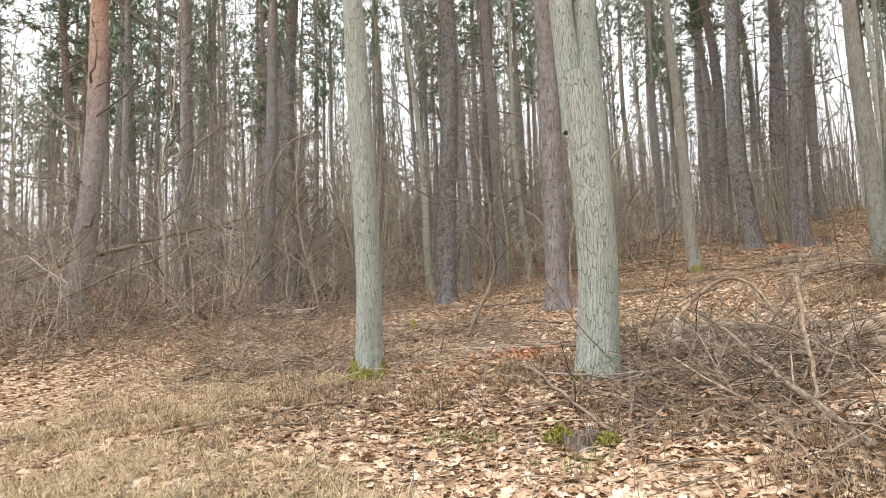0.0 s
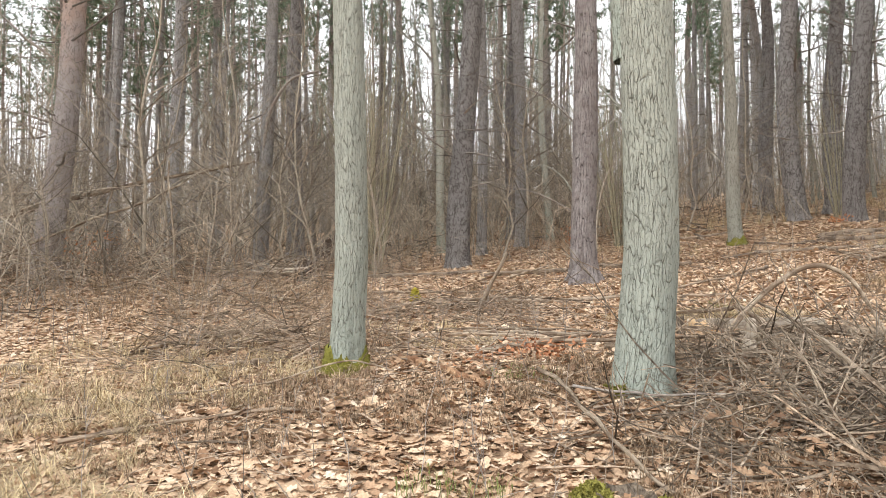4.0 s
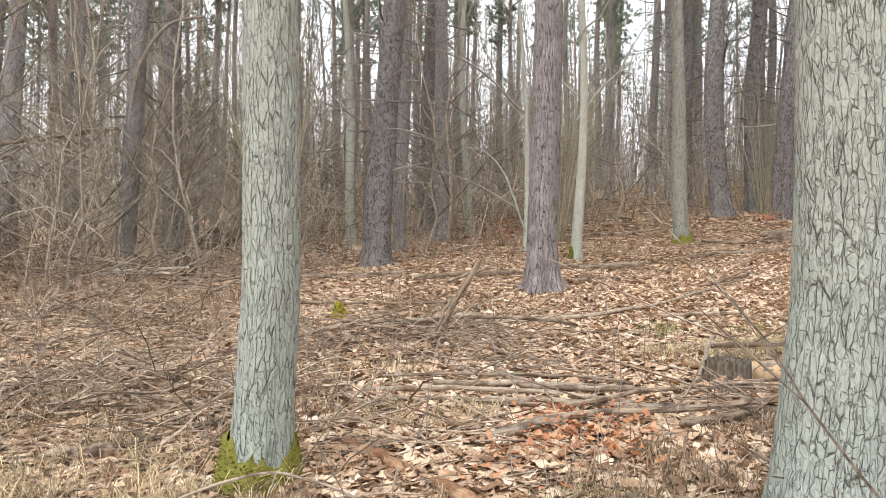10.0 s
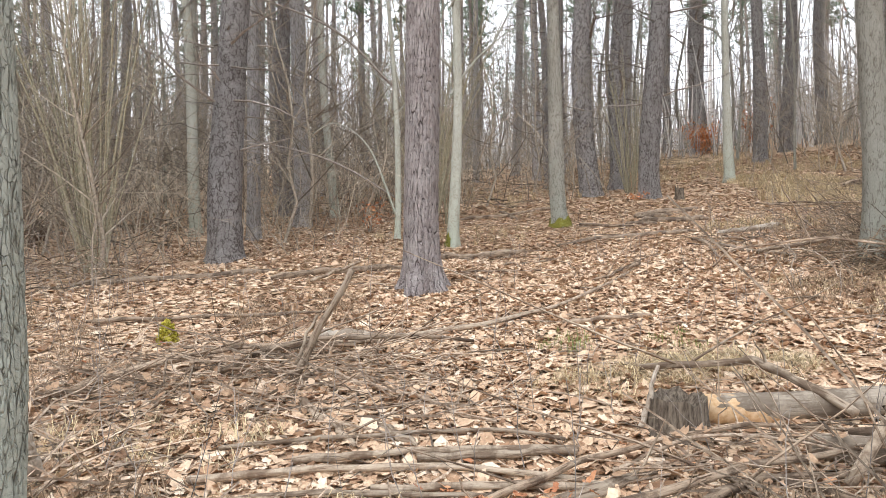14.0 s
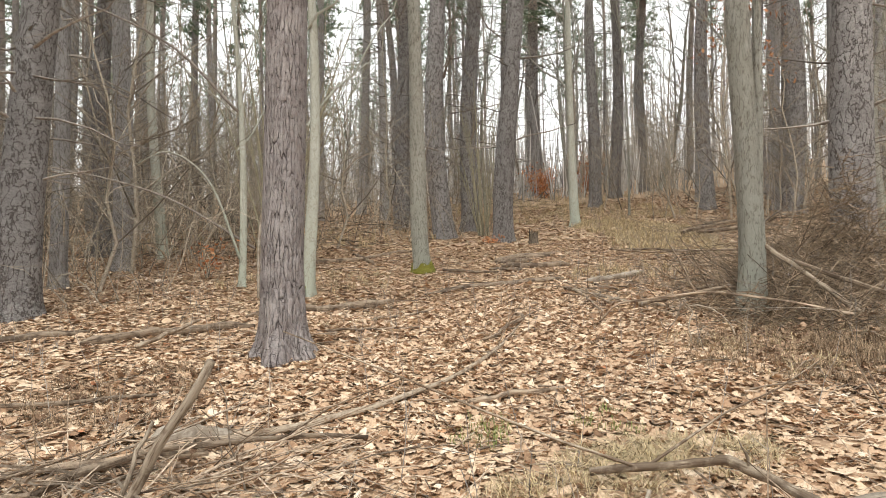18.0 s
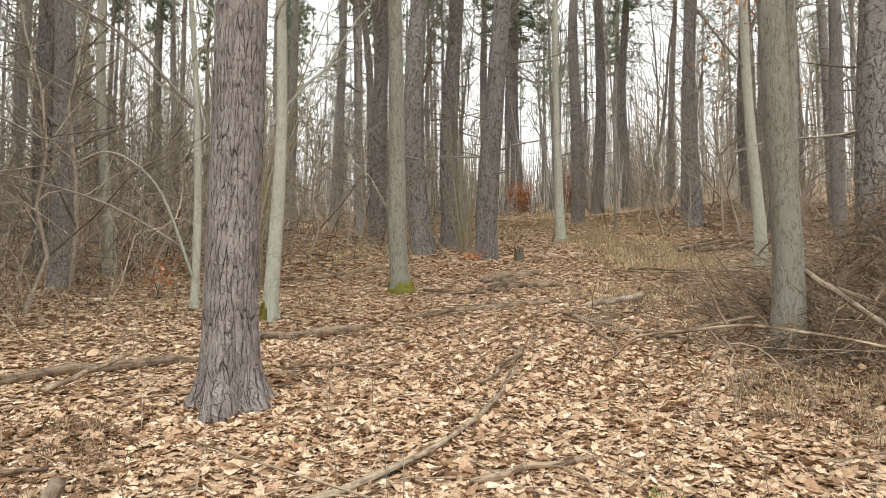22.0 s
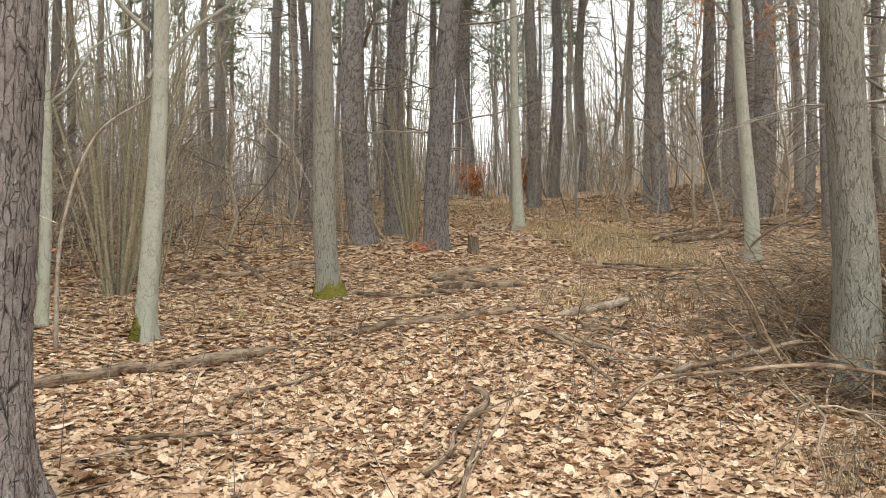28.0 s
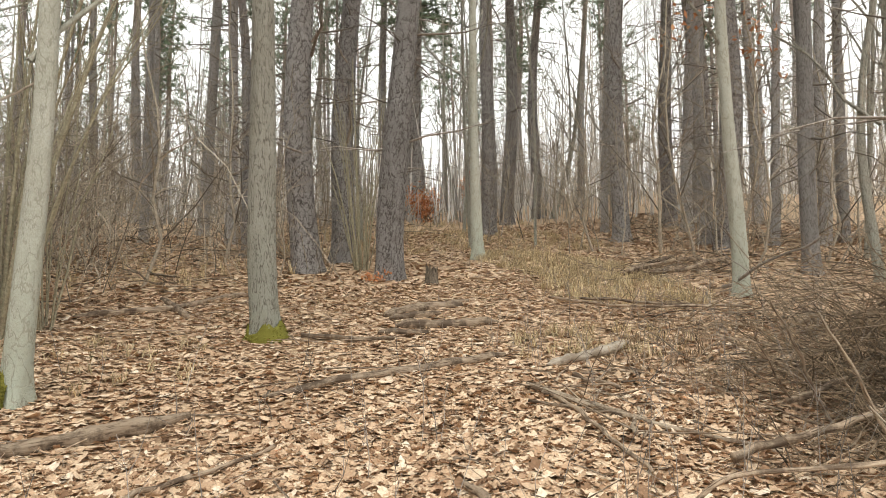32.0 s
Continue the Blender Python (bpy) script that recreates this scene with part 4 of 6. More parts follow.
def heap_twigs(tb, cx, cy, rx, ry, h, count, long, rng, r=0.008, tilt=0.3, main=None):
    for _ in range(count):
        a, d = rng.random() * 6.283, math.sqrt(rng.random())
        x, y = cx + rx * d * math.cos(a), cy + ry * d * math.sin(a)
        th = rng.random() * 6.283 if main is None else main + rng.standard_normal() * 0.7
        L = long * (0.25 + rng.random() ** 1.5)
        z = float(ground(x, y)) + 0.01 + h * (1 - d * d) * rng.random()
        dirn = np.array([math.cos(th), math.sin(th), tilt * rng.standard_normal()])
        p0 = np.array([x, y, z])
        p1 = p0 + dirn * L
        p1[2] = max(p1[2], float(ground(p1[0], p1[1])) + 0.01)
        n = 4 if L < 0.7 else 6
        line = bend(p0, p1, n, 0.035 * L, rng)
        rr = r * (0.45 + 1.1 * rng.random())
        tb.add(line, np.linspace(rr, rr * 0.45, n), 3, False)
        if L > 0.5:
            for _ in range(2):
                i = 1 + int(rng.random() * (n - 2))
                e = line[i] + (dirn + rng.standard_normal(3) * 0.6) * L * 0.35
                e[2] = max(e[2], float(ground(e[0], e[1])) + 0.01)
                tb.add(bend(line[i], e, 3, 0.02, rng), np.linspace(rr * 0.5, rr * 0.25, 3), 3, False)


def brush_heap(label, zones, seed, mat=TWIG, r=0.008, tilt=0.3):
    rng = np.random.default_rng(seed)
    tb = Tubes()
    for z in zones:
        heap_twigs(tb, *z[:5], int(z[5] * 0.75), z[6], rng, r, tilt)
    return tagged(new("brush_heap", tb.mesh("brush_heap", mat, False)), label, "brushwood", kind="stuff")


brush_heap("tangled heap of grey dead twigs beside the forked oak",
           [(3.0, 8.3, 1.3, 1.3, 0.42, 900, 0.6), (3.0, 7.0, 0.9, 0.9, 0.18, 260, 0.5), (4.6, 9.2, 1.6, 1.2, 0.3, 130, 0.9), (2.2, 7.3, 0.7, 0.5, 0.16, 150, 0.7),
            (3.7, 6.0, 0.8, 0.9, 0.14, 110, 0.6), (4.1, 5.2, 0.8, 0.8, 0.16, 130, 0.6), (3.3, 7.8, 0.8, 0.8, 0.5, 420, 0.6)], 1, GREY_TWIG, 0.006, 0.55)
brush_heap("grey heap of brushwood round the twin-stemmed oak",
           [(6.5, 15.4, 1.0, 0.8, 0.55, 1500, 0.55), (7.7, 16.3, 1.7, 1.1, 1.0, 2400, 0.9), (6.5, 13.9, 0.9, 0.7, 0.22, 700, 0.4), (5.4, 14.6, 0.7, 0.6, 0.14, 260, 0.4), (9.0, 17.2, 1.6, 1.4, 0.8, 1100, 0.9),
            (8.1, 16.3, 0.55, 0.5, 2.1, 1500, 0.6), (7.4, 15.3, 0.8, 0.6, 0.7, 800, 0.6), (5.3, 15.5, 0.7, 0.6, 0.2, 240, 0.5), (5.75, 14.75, 0.55, 0.42, 0.62, 800, 0.45), (6.1, 14.1, 0.6, 0.5, 0.4, 500, 0.4)],
           2, BROWN_TWIG, 0.0055, 0.5)
brush_heap("low litter of dead twigs on the slope",
           [(8.2, 18.8, 2.0, 1.4, 0.25, 130, 1.0), (11.0, 23.6, 1.8, 1.0, 0.4, 170, 1.2), (12.5, 19.5, 3.0, 3.0, 0.7, 420, 1.4),
            (5.0, 17.8, 0.8, 0.5, 0.08, 50, 0.6), (6.8, 17.2, 1.2, 1.0, 0.25, 160, 0.8), (8.6, 20.4, 1.4, 1.0, 0.15, 90, 0.9)], 3, DARK_TWIG, 0.009, 0.2)
brush_heap("low heap of broken twigs around the leaning stick",
           [(-1.3, 11.4, 1.4, 0.6, 0.22, 300, 0.9), (-2.4, 10.6, 1.2, 0.7, 0.14, 180, 0.7), (-0.3, 10.6, 0.9, 0.5, 0.1, 120, 0.6), (-1.6, 9.6, 0.6, 0.4, 0.16, 120, 0.5), (-3.0, 9.3, 1.3, 1.0, 0.2, 260, 0.7), (-1.8, 8.6, 0.8, 0.6, 0.1, 120, 0.5),
            (2.1, 9.7, 0.7, 0.5, 0.10, 90, 0.6), (-0.4, 8.9, 0.8, 0.5, 0.08, 110, 0.5)], 4)
brush_heap("dark tangle of scrub and dead twigs at the wood's edge",
           [(-8.0, 13.0, 3.2, 2.2, 0.7, 620, 1.1), (-10.5, 10.6, 3.0, 2.2, 0.8, 520, 1.2), (-6.2, 15.6, 1.8, 1.2, 0.4, 260, 1.0), (-4.8, 11.2, 1.6, 1.2, 0.25, 240, 0.8),
            (-13.5, 14.5, 3.5, 3.0, 0.9, 420, 1.4), (-3.2, 9.0, 1.4, 1.2, 0.18, 260, 0.7)], 5, DARK_TWIG, 0.010, 0.4)
brush_heap("dead brush lying among the far pines",
           [(-8.5, 20.5, 3.5, 2.5, 0.6, 150, 1.4), (-2.0, 26.0, 4.0, 2.5, 0.5, 160, 1.4), (1.0, 30.0, 3.5, 2.5, 0.6, 150, 1.4), (16.5, 24.0, 3.5, 3.0, 0.8, 160, 1.5),
            (18.0, 30.0, 4.0, 3.0, 0.8, 130, 1.5), (6.0, 40.0, 6.0, 3.0, 0.7, 210, 1.5), (13.0, 46.0, 6.0, 3.0, 0.7, 160, 1.6), (-6.0, 38.0, 6.0, 4.0, 0.7, 160, 1.6)], 6, DARK_TWIG, 0.018, 0.25)


brush_heap("dark sticks lying in the brushwood by the twin-stemmed oak",
           [(6.6, 15.3, 1.0, 0.8, 0.5, 36, 0.9), (7.8, 16.2, 1.6, 1.1, 0.9, 70, 1.2), (6.4, 13.8, 0.9, 0.7, 0.2, 20, 0.6), (8.6, 17.4, 1.6, 1.2, 0.7, 40, 1.2)], 7, DARK_TWIG, 0.012, 0.2)
brush_heap("dark sticks lying in the brushwood by the forked oak",
           [(3.1, 8.2, 1.1, 1.0, 0.35, 46, 0.9), (3.2, 7.0, 0.8, 0.8, 0.15, 26, 0.7), (4.6, 9.2, 1.3, 0.9, 0.25, 30, 1.0)], 8, DARK_TWIG, 0.011, 0.12)


def strewn_twigs():
    rng = np.random.default_rng(12)
    tb = Tubes()
    for x0, x1, y0, y1, count, long in ((-5, 7, 2.5, 13, 1700, 0.5), (-4, 9, 11, 24, 800, 0.5), (-9, 14, 20, 34, 260, 0.9), (-4.5, 2.5, 3.0, 9.0, 420, 0.5)):
        for _ in range(count):
            x, y, th = x0 + (x1 - x0) * rng.random(), y0 + (y1 - y0) * rng.random(), rng.random() * 6.283
            L = long * (0.2 + 1.2 * rng.random() ** 2)
            e = (x + L * math.cos(th), y + L * math.sin(th))
            n = 4
            line = bend((x, y, 0), (*e, 0), n, 0.04 * L, rng)
            line[:, 2] = ground(line[:, 0], line[:, 1]) + 0.02 + 0.03 * rng.random() + np.abs(line[:, 2])
            r = 0.003 + 0.007 * rng.random() ** 2
            tb.add(line, np.linspace(r, r * 0.5, n), 4, False)
    return tagged(new("fallen_twigs", tb.mesh("fallen_twigs", TWIG, False)), "small dead twigs strewn over the leaf litter", "twigs", kind="stuff")


strewn_twigs()


def weed_stems():
    """Thin upright dead stalks."""
    rng = np.random.default_rng(13)
    tb = Tubes()
    for x0, x1, y0, y1, count, h in ((-4.5, 4.5, 3.2, 10.5, 130, 0.55), (-3, 7, 9, 20, 190, 0.6), (4.5, 9, 13, 20, 150, 0.8), (-10, -3, 8, 16, 320, 1.0), (7, 13, 20, 34, 200, 0.6)):
        for _ in range(count):
            x, y = x0 + (x1 - x0) * rng.random(), y0 + (y1 - y0) * rng.random()
            L = h * (0.3 + rng.random())
            z = float(ground(x, y))
            line = bend((x, y, z - 0.02), (x + 0.25 * L * rng.standard_normal(), y + 0.25 * L * rng.standard_normal(), z + L), 5, 0.03 * L, rng)
            tb.add(line, np.linspace(0.0035, 0.0015, 5), 3, False)
            for _ in range(3):
                i = 1 + int(rng.random() * 3)
                tb.add(bend(line[i], line[i] + rng.standard_normal(3) * 0.12 + (0, 0, 0.12), 3, 0.01, rng), [0.002, 0.0015, 0.001], 3, False)
    return tagged(new("weed_stalks", tb.mesh("weed_stalks", LIMB, False)), "thin dead weed stalks standing in the litter", "weeds", kind="stuff")


weed_stems()


# ---- distant wood ----
def distant_wood():
    rng = np.random.default_rng(21)
    tb = Tubes()
    for q in range(9000):
        a = radians(-88 + 152 * rng.random()) if q < 7600 else radians(-8 + 36 * rng.random())
        r = 36 + 100 * rng.random() ** 1.5
        x, y = 1 + r * math.sin(a), 7 + r * math.cos(a)
        h = (1.6 + 5.5 * rng.random() ** 2.2) * (0.5 + r / 95)
        z = float(ground(x, y))
        q = (0.02 + 0.06 * rng.random() ** 2.5) * (0.6 + r / 110)
        tb.add(bend((x, y, z - 0.2), (x + 0.12 * h * rng.standard_normal(), y, z + h), 4, 0.05 * h * 0.5, rng), np.linspace(q, q * 0.3, 4), 3, False)
    return tagged(new("distant_thicket", tb.mesh("distant_thicket", HAZY_STEM, False)), "haze-grey thicket of thin bare stems far in the wood", "thicket", kind="stuff")


def far_trunks():
    rng = np.random.default_rng(22)
    tb = Tubes()
    for _ in range(1250):
        a = radians(-88 + 150 * rng.random())
        r = 70 + 90 * rng.random()
        x, y = 1 + r * math.sin(a), 7 + r * math.cos(a)
        h, q, z = 13 + 8 * rng.random(), 0.06 + 0.12 * rng.random(), float(ground(x, y))
        tb.add(bend((x, y, z - 0.2), (x + 0.03 * h * rng.standard_normal(), y, z + h), 4, 0.08, rng), np.linspace(q, q * 0.4, 4), 5, False)
    return tagged(new("distant_trunks", tb.mesh("distant_trunks", HAZY_STEM, False)), "far haze-grey trunks closing the wood", "trees", kind="stuff")


# lighter and greyer than the nearer stems: distance haze painted into the colour
HAZY_STEM = plain("hazy_stem_bark", (0.40, 0.38, 0.355), (0.56, 0.535, 0.505), per_island=True, spread=0.55)
distant_wood()
far_trunks()


def rust_bush(x, y, R, H, count, seed, label):
    """A low bush that keeps its rusty dead leaves."""
    rng = np.random.default_rng(seed)
    ob = tagged(new("rusty_bush"), label, "bush")
    ob.matrix_basis = at_lean(x, y)
    tb = Tubes()
    c = []
    for _ in range(9):
        a = rng.random() * 6.28
        tip = np.array([math.cos(a) * R * rng.random(), math.sin(a) * R * rng.random(), H * (0.6 + 0.4 * rng.random())])
        line = bend((0, 0, -0.05), tip, 6, 0.04, rng)
        tb.add(line, np.linspace(0.012, 0.003, 6), 4, False)
        c.append(line)
    tagged(part("stemwork", tb.mesh("stemwork", STEM), ob), kind="stuff")
    V = []
    for _ in range(count):
        l = c[int(rng.random() * 9)]
        p = l[2 + int(rng.random() * 4)] + rng.standard_normal(3) * (0.2 * R, 0.2 * R, 0.15 * H)
        p[2] = max(0.03, p[2])
        u, v = rng.standard_normal(3), rng.standard_normal(3)
        u, v = u / np.linalg.norm(u) * (0.05 if y < 30 else 0.085), v / np.linalg.norm(v) * (0.024 if y < 30 else 0.045)
        V.append([p - u, p + v, p + u, p - v])
    V = np.array(V).reshape(-1, 3)
    tagged(part("leafage", mesh_from("leafage", V, np.arange(len(V)).reshape(-1, 4), ORANGE_LEAF), ob, "rusty dead leaves"), kind="stuff")


rust_bush(12.7, 42.6, 1.1, 1.6, 1100, 1, "low beech bush with orange dead leaves")
rust_bush(15.0, 41.6, 1.0, 2.1, 1100, 2, "low bush with orange dead leaves among pines")
rust_bush(-1.9, 21.0, 0.5, 0.7, 90, 3, "small bush with a few rusty leaves")
rust_bush(-10.3, 12.6, 0.9, 1.0, 140, 4, "scrub with a few rusty leaves")
rust_bush(5.0, 25.6, 0.5, 0.22, 80, 5, "low rusty seedling leaves at a pine's foot")


# ---- grass ----
def grass(zones, seed, mat, name, label):
    rng = np.random.default_rng(seed)
    V, Fc, n = [], [], 0
    for cx, cy, rx, ry, tufts, blades, L, flat in zones:
        for _ in range(tufts):
            a, d = rng.random() * 6.283, math.sqrt(rng.random())
            tx, ty = cx + rx * d * math.cos(a), cy + ry * d * math.sin(a)
            tz = float(ground(tx, ty))
            dom = rng.random() * 6.283
            for _ in range(blades):
                th = dom + rng.standard_normal() * 1.3
                ln = L * (0.4 + 0.9 * rng.random())
                h = ln * (1 - flat) * (0.4 + 0.8 * rng.random())
                b = np.array([tx + 0.05 * rng.standard_normal(), ty + 0.05 * rng.standard_normal(), tz])
                o = np.array([math.cos(th), math.sin(th), 0]) * ln * (0.3 + 0.6 * flat)
                s = np.array([-math.sin(th), math.cos(th), 0]) * (0.0022 if ty < 18 else 0.0042)
                p1 = b + o * 0.45 + (0, 0, h * 0.85 + 0.02)
                p2 = b + o + (0, 0, h * 0.7 + 0.015)
                V += [b - s, b + s, p1 + s, p1 - s, p2]
                Fc += [(n, n + 1, n + 2, n + 3), (n + 3, n + 2, n + 4)]
                n += 5
    me = mesh_from(name, np.array(V), Fc, mat)
    return tagged(new(name, me), label, "grass", kind="stuff")


grass([(-0.6, 4.4, 1.5, 1.2, 130, 36, 0.42, 0.70), (-2.8, 5.6, 1.8, 1.6, 140, 30, 0.40, 0.66), (-2.0, 7.6, 1.4, 1.0, 60, 24, 0.36, 0.6), (0.6, 4.2, 1.0, 0.9, 60, 22, 0.30, 0.6), (-3.6, 8.0, 1.6, 1.4, 90, 16, 0.3, 0.5),
       (2.3, 11.4, 0.8, 0.35, 60, 26, 0.35, 0.75), (1.4, 11.0, 0.5, 0.3, 20, 20, 0.25, 0.6), (9.6, 26.0, 1.4, 3.6, 420, 22, 0.28, 0.5), (8.7, 22.6, 1.2, 2.0, 150, 16, 0.35, 0.4),
       (12.2, 33.0, 2.4, 4.5, 280, 16, 0.30, 0.5), (7.0, 33.0, 3.5, 3.0, 170, 14, 0.30, 0.5), (10.0, 39.0, 6.0, 3.0, 220, 12, 0.40, 0.4), (5.2, 13.6, 1.6, 1.2, 70, 16, 0.25, 0.6), (6.0, 19.4, 1.2, 1.0, 40, 16, 0.3, 0.5),
       (-0.3, 9.0, 0.5, 0.3, 16, 20, 0.22, 0.6), (-1.6, 10.0, 1.0, 0.5, 30, 18, 0.25, 0.6), (0.2, 20.2, 2.0, 1.0, 30, 12, 0.25, 0.5), (-2, 28, 6, 3, 120, 10, 0.5, 0.3)],
      31, STRAW, "dry_grass", "tufts of straw-coloured dead grass in the leaves")
grass([(1.35, 12.0, 0.25, 0.2, 8, 16, 0.15, 0.3), (1.0, 6.2, 0.3, 0.2, 9, 14, 0.14, 0.3), (1.9, 5.95, 0.35, 0.3, 8, 14, 0.12, 0.3), (2.0, 12.1, 0.6, 0.4, 8, 12, 0.12, 0.3),
       (0.8, 7.9, 0.3, 0.15, 6, 12, 0.14, 0.3)],
      32, GREEN_GRASS, "green_grass", "small tufts of green grass")


WITHERED = plain("withered_weed", (0.175, 0.118, 0.074), (0.38, 0.28, 0.185), per_island=True, spread=0.6)
grass([(-0.2, 7.3, 1.4, 0.6, 110, 18, 0.22, 0.5), (1.2, 8.0, 0.5, 0.6, 60, 18, 0.22, 0.5), (5.0, 13.4, 1.2, 1.1, 170, 20, 0.24, 0.5), (6.2, 13.0, 1.3, 1.0, 200, 20, 0.28, 0.45), (3.9, 5.4, 0.8, 0.9, 90, 18, 0.26, 0.5), (-1.5, 13.6, 0.8, 0.9, 60, 16, 0.22, 0.5), (2.7, 7.0, 0.9, 0.7, 70, 18, 0.22, 0.5), (-2.0, 6.6, 1.8, 1.2, 130, 18, 0.24, 0.5),
       (-2.2, 9.0, 1.6, 0.9, 110, 18, 0.24, 0.5), (2.1, 8.9, 0.7, 0.6, 60, 18, 0.2, 0.5), (7.5, 18.0, 2.0, 1.6, 120, 16, 0.26, 0.5), (-5.5, 11.5, 3.0, 2.0, 240, 16, 0.4, 0.4)],
      33, WITHERED, "withered_weeds", "brown withered grass and weeds among the leaves")


# ---- leaf litter ----
def leaf_shape(xs, ws):
    """Points and triangles of a leaf that lies along x, folded at its midrib."""
    P, T = [], []
    for x, w in zip(xs, ws):
        P += [(x, 0.0), (x, w), (x, -w)]
    for i in range(len(xs) - 1):
        a, b = 3 * i, 3 * i + 3
        T += [(a, b, b + 1), (a, b + 1, a + 1), (a, a + 2, b + 2), (a, b + 2, b)]
    return np.array(P), np.array(T)


def flat_leaf(xs, ws):
    """The same with no midrib, for the many that lie flat."""
    P, T = [], []
    for x, w in zip(xs, ws):
        P += [(x, w), (x, -w)]
    for i in range(len(xs) - 1):
        a = 2 * i
        T += [(a, a + 1, a + 3), (a, a + 3, a + 2)]
    return np.array(P), np.array(T)


SHAPES = [leaf_shape((0, 0.13, 0.30, 0.40, 0.58, 0.70, 0.88, 1.0), (0.015, 0.10, 0.21, 0.12, 0.27, 0.17, 0.21, 0.05)),
          flat_leaf((0, 0.13, 0.28, 0.37, 0.54, 0.64, 0.82, 1.0), (0.02, 0.09, 0.22, 0.11, 0.28, 0.15, 0.23, 0.03)),
          flat_leaf((0, 0.25, 0.55, 0.8, 1.0), (0.02, 0.22, 0.26, 0.2, 0.03))]


def litter(name, shape, zones, seed, size, mat=LITTER, label="layer of fallen brown oak leaves", lift=0.022, tilt=0.12):
    rng = np.random.default_rng(seed)
    P, T = SHAPES[shape]
    xy = []
    for x0, x1, y0, y1, count in zones:
        xy.append(np.stack([x0 + (x1 - x0) * rng.random(count), y0 + (y1 - y0) * rng.random(count)], 1))
    xy = np.concatenate(xy)
    n = len(xy)
    s = size * (0.65 + 0.6 * rng.random((n, 1)))
    wide = 1.0 + 0.55 * rng.random((n, 1))
    x = (P[None, :, 0] - 0.5) * s
    y = P[None, :, 1] * s * wide
    fold = rng.standard_normal((n, 1)) * 0.16
    curl = rng.standard_normal((n, 1)) * 0.34
    twist = rng.standard_normal((n, 1)) * 0.4
    z = np.abs(y) * fold + curl * (x * x) / s + twist * x * y / s + 0.04 * s * rng.standard_normal((n, len(P)))
    th = rng.random((n, 1)) * 6.283
    tx, ty = rng.standard_normal((n, 1)) * tilt, rng.standard_normal((n, 1)) * tilt
    X, Y = x * np.cos(th) - y * np.sin(th), x * np.sin(th) + y * np.cos(th)
    Z = z + X * tx + Y * ty
    base = ground(xy[:, 0], xy[:, 1])[:, None] + 0.006 + lift * rng.random((n, 1))
    V = np.stack([X + xy[:, :1], Y + xy[:, 1:], np.maximum(Z, -0.006) + base], -1).reshape(-1, 3)
    Fc = (T[None] + (np.arange(n) * len(P))[:, None, None]).reshape(-1, 3)
    return tagged(new(name, mesh_from(name, V, Fc, mat)), label, "leaves", kind="stuff")


litter("leaf_litter", 0, [(-3.0, 5.0, 2.6, 7.0, 8000), (-3.0, 3.4, 7.0, 11.5, 8000), (-1.6, 5.0, 11.5, 15.0, 8000), (0.0, 5.6, 14.5, 18.0, 8000)], 41, 0.104, lift=0.02, tilt=0.30)
litter("leaf_litter", 1, [(-6.5, 7.0, 2.6, 13.0, 32000), (-5.5, 9.0, 13.0, 20.0, 36000), (-5.0, 10.0, 20.0, 25.0, 19000), (-12.5, -6.0, 5.5, 14.0, 11000)], 42, 0.098, lift=0.012, tilt=0.17)
litter("leaf_litter", 2, [(-14, 18, 8, 24, 18000), (-10, 22, 24, 38, 30000)], 43, 0.14, lift=0.015, tilt=0.16)
litter("rust_leaf_patch", 0, [(0.25, 1.15, 8.25, 9.4, 190), (0.1, 0.7, 7.7, 8.4, 30), (0.5, 0.95, 8.5, 9.2, 110)], 44, 0.058, RED_LEAF, "patch of rust-red oak leaves on the litter", 0.09, 0.5)
litter("rust_leaf_patch", 1, [(-4, 8, 8, 20, 120)], 45, 0.09, RED_LEAF, "scattered rust-red leaves on the litter", 0.05)
litter("caught_leaves", 0, [(2.2, 4.2, 6.6, 8.9, 360), (5.3, 8.0, 13.5, 16.4, 520), (-2.8, -0.4, 10.4, 11.9, 160), (1.2, 2.8, 9.2, 9.9, 60)], 46, 0.085, DARK_LEAF, "brown oak leaves caught in the brushwood", 0.18, 0.4)
litter("damp_leaves", 0, [(-2.6, 1.6, 6.2, 8.4, 900), (4.3, 6.6, 12.2, 14.4, 1900), (3.2, 4.8, 4.4, 6.4, 500), (-2.2, -0.7, 12.6, 14.6, 350), (5.0, 8.0, 14.0, 17.0, 700), (1.6, 3.6, 6.3, 8.0, 420), (-3.2, -1.0, 8.2, 11.0, 500)], 47, 0.095, DARK_LEAF, "darker brown leaves lying about the brushwood", 0.05, 0.25)

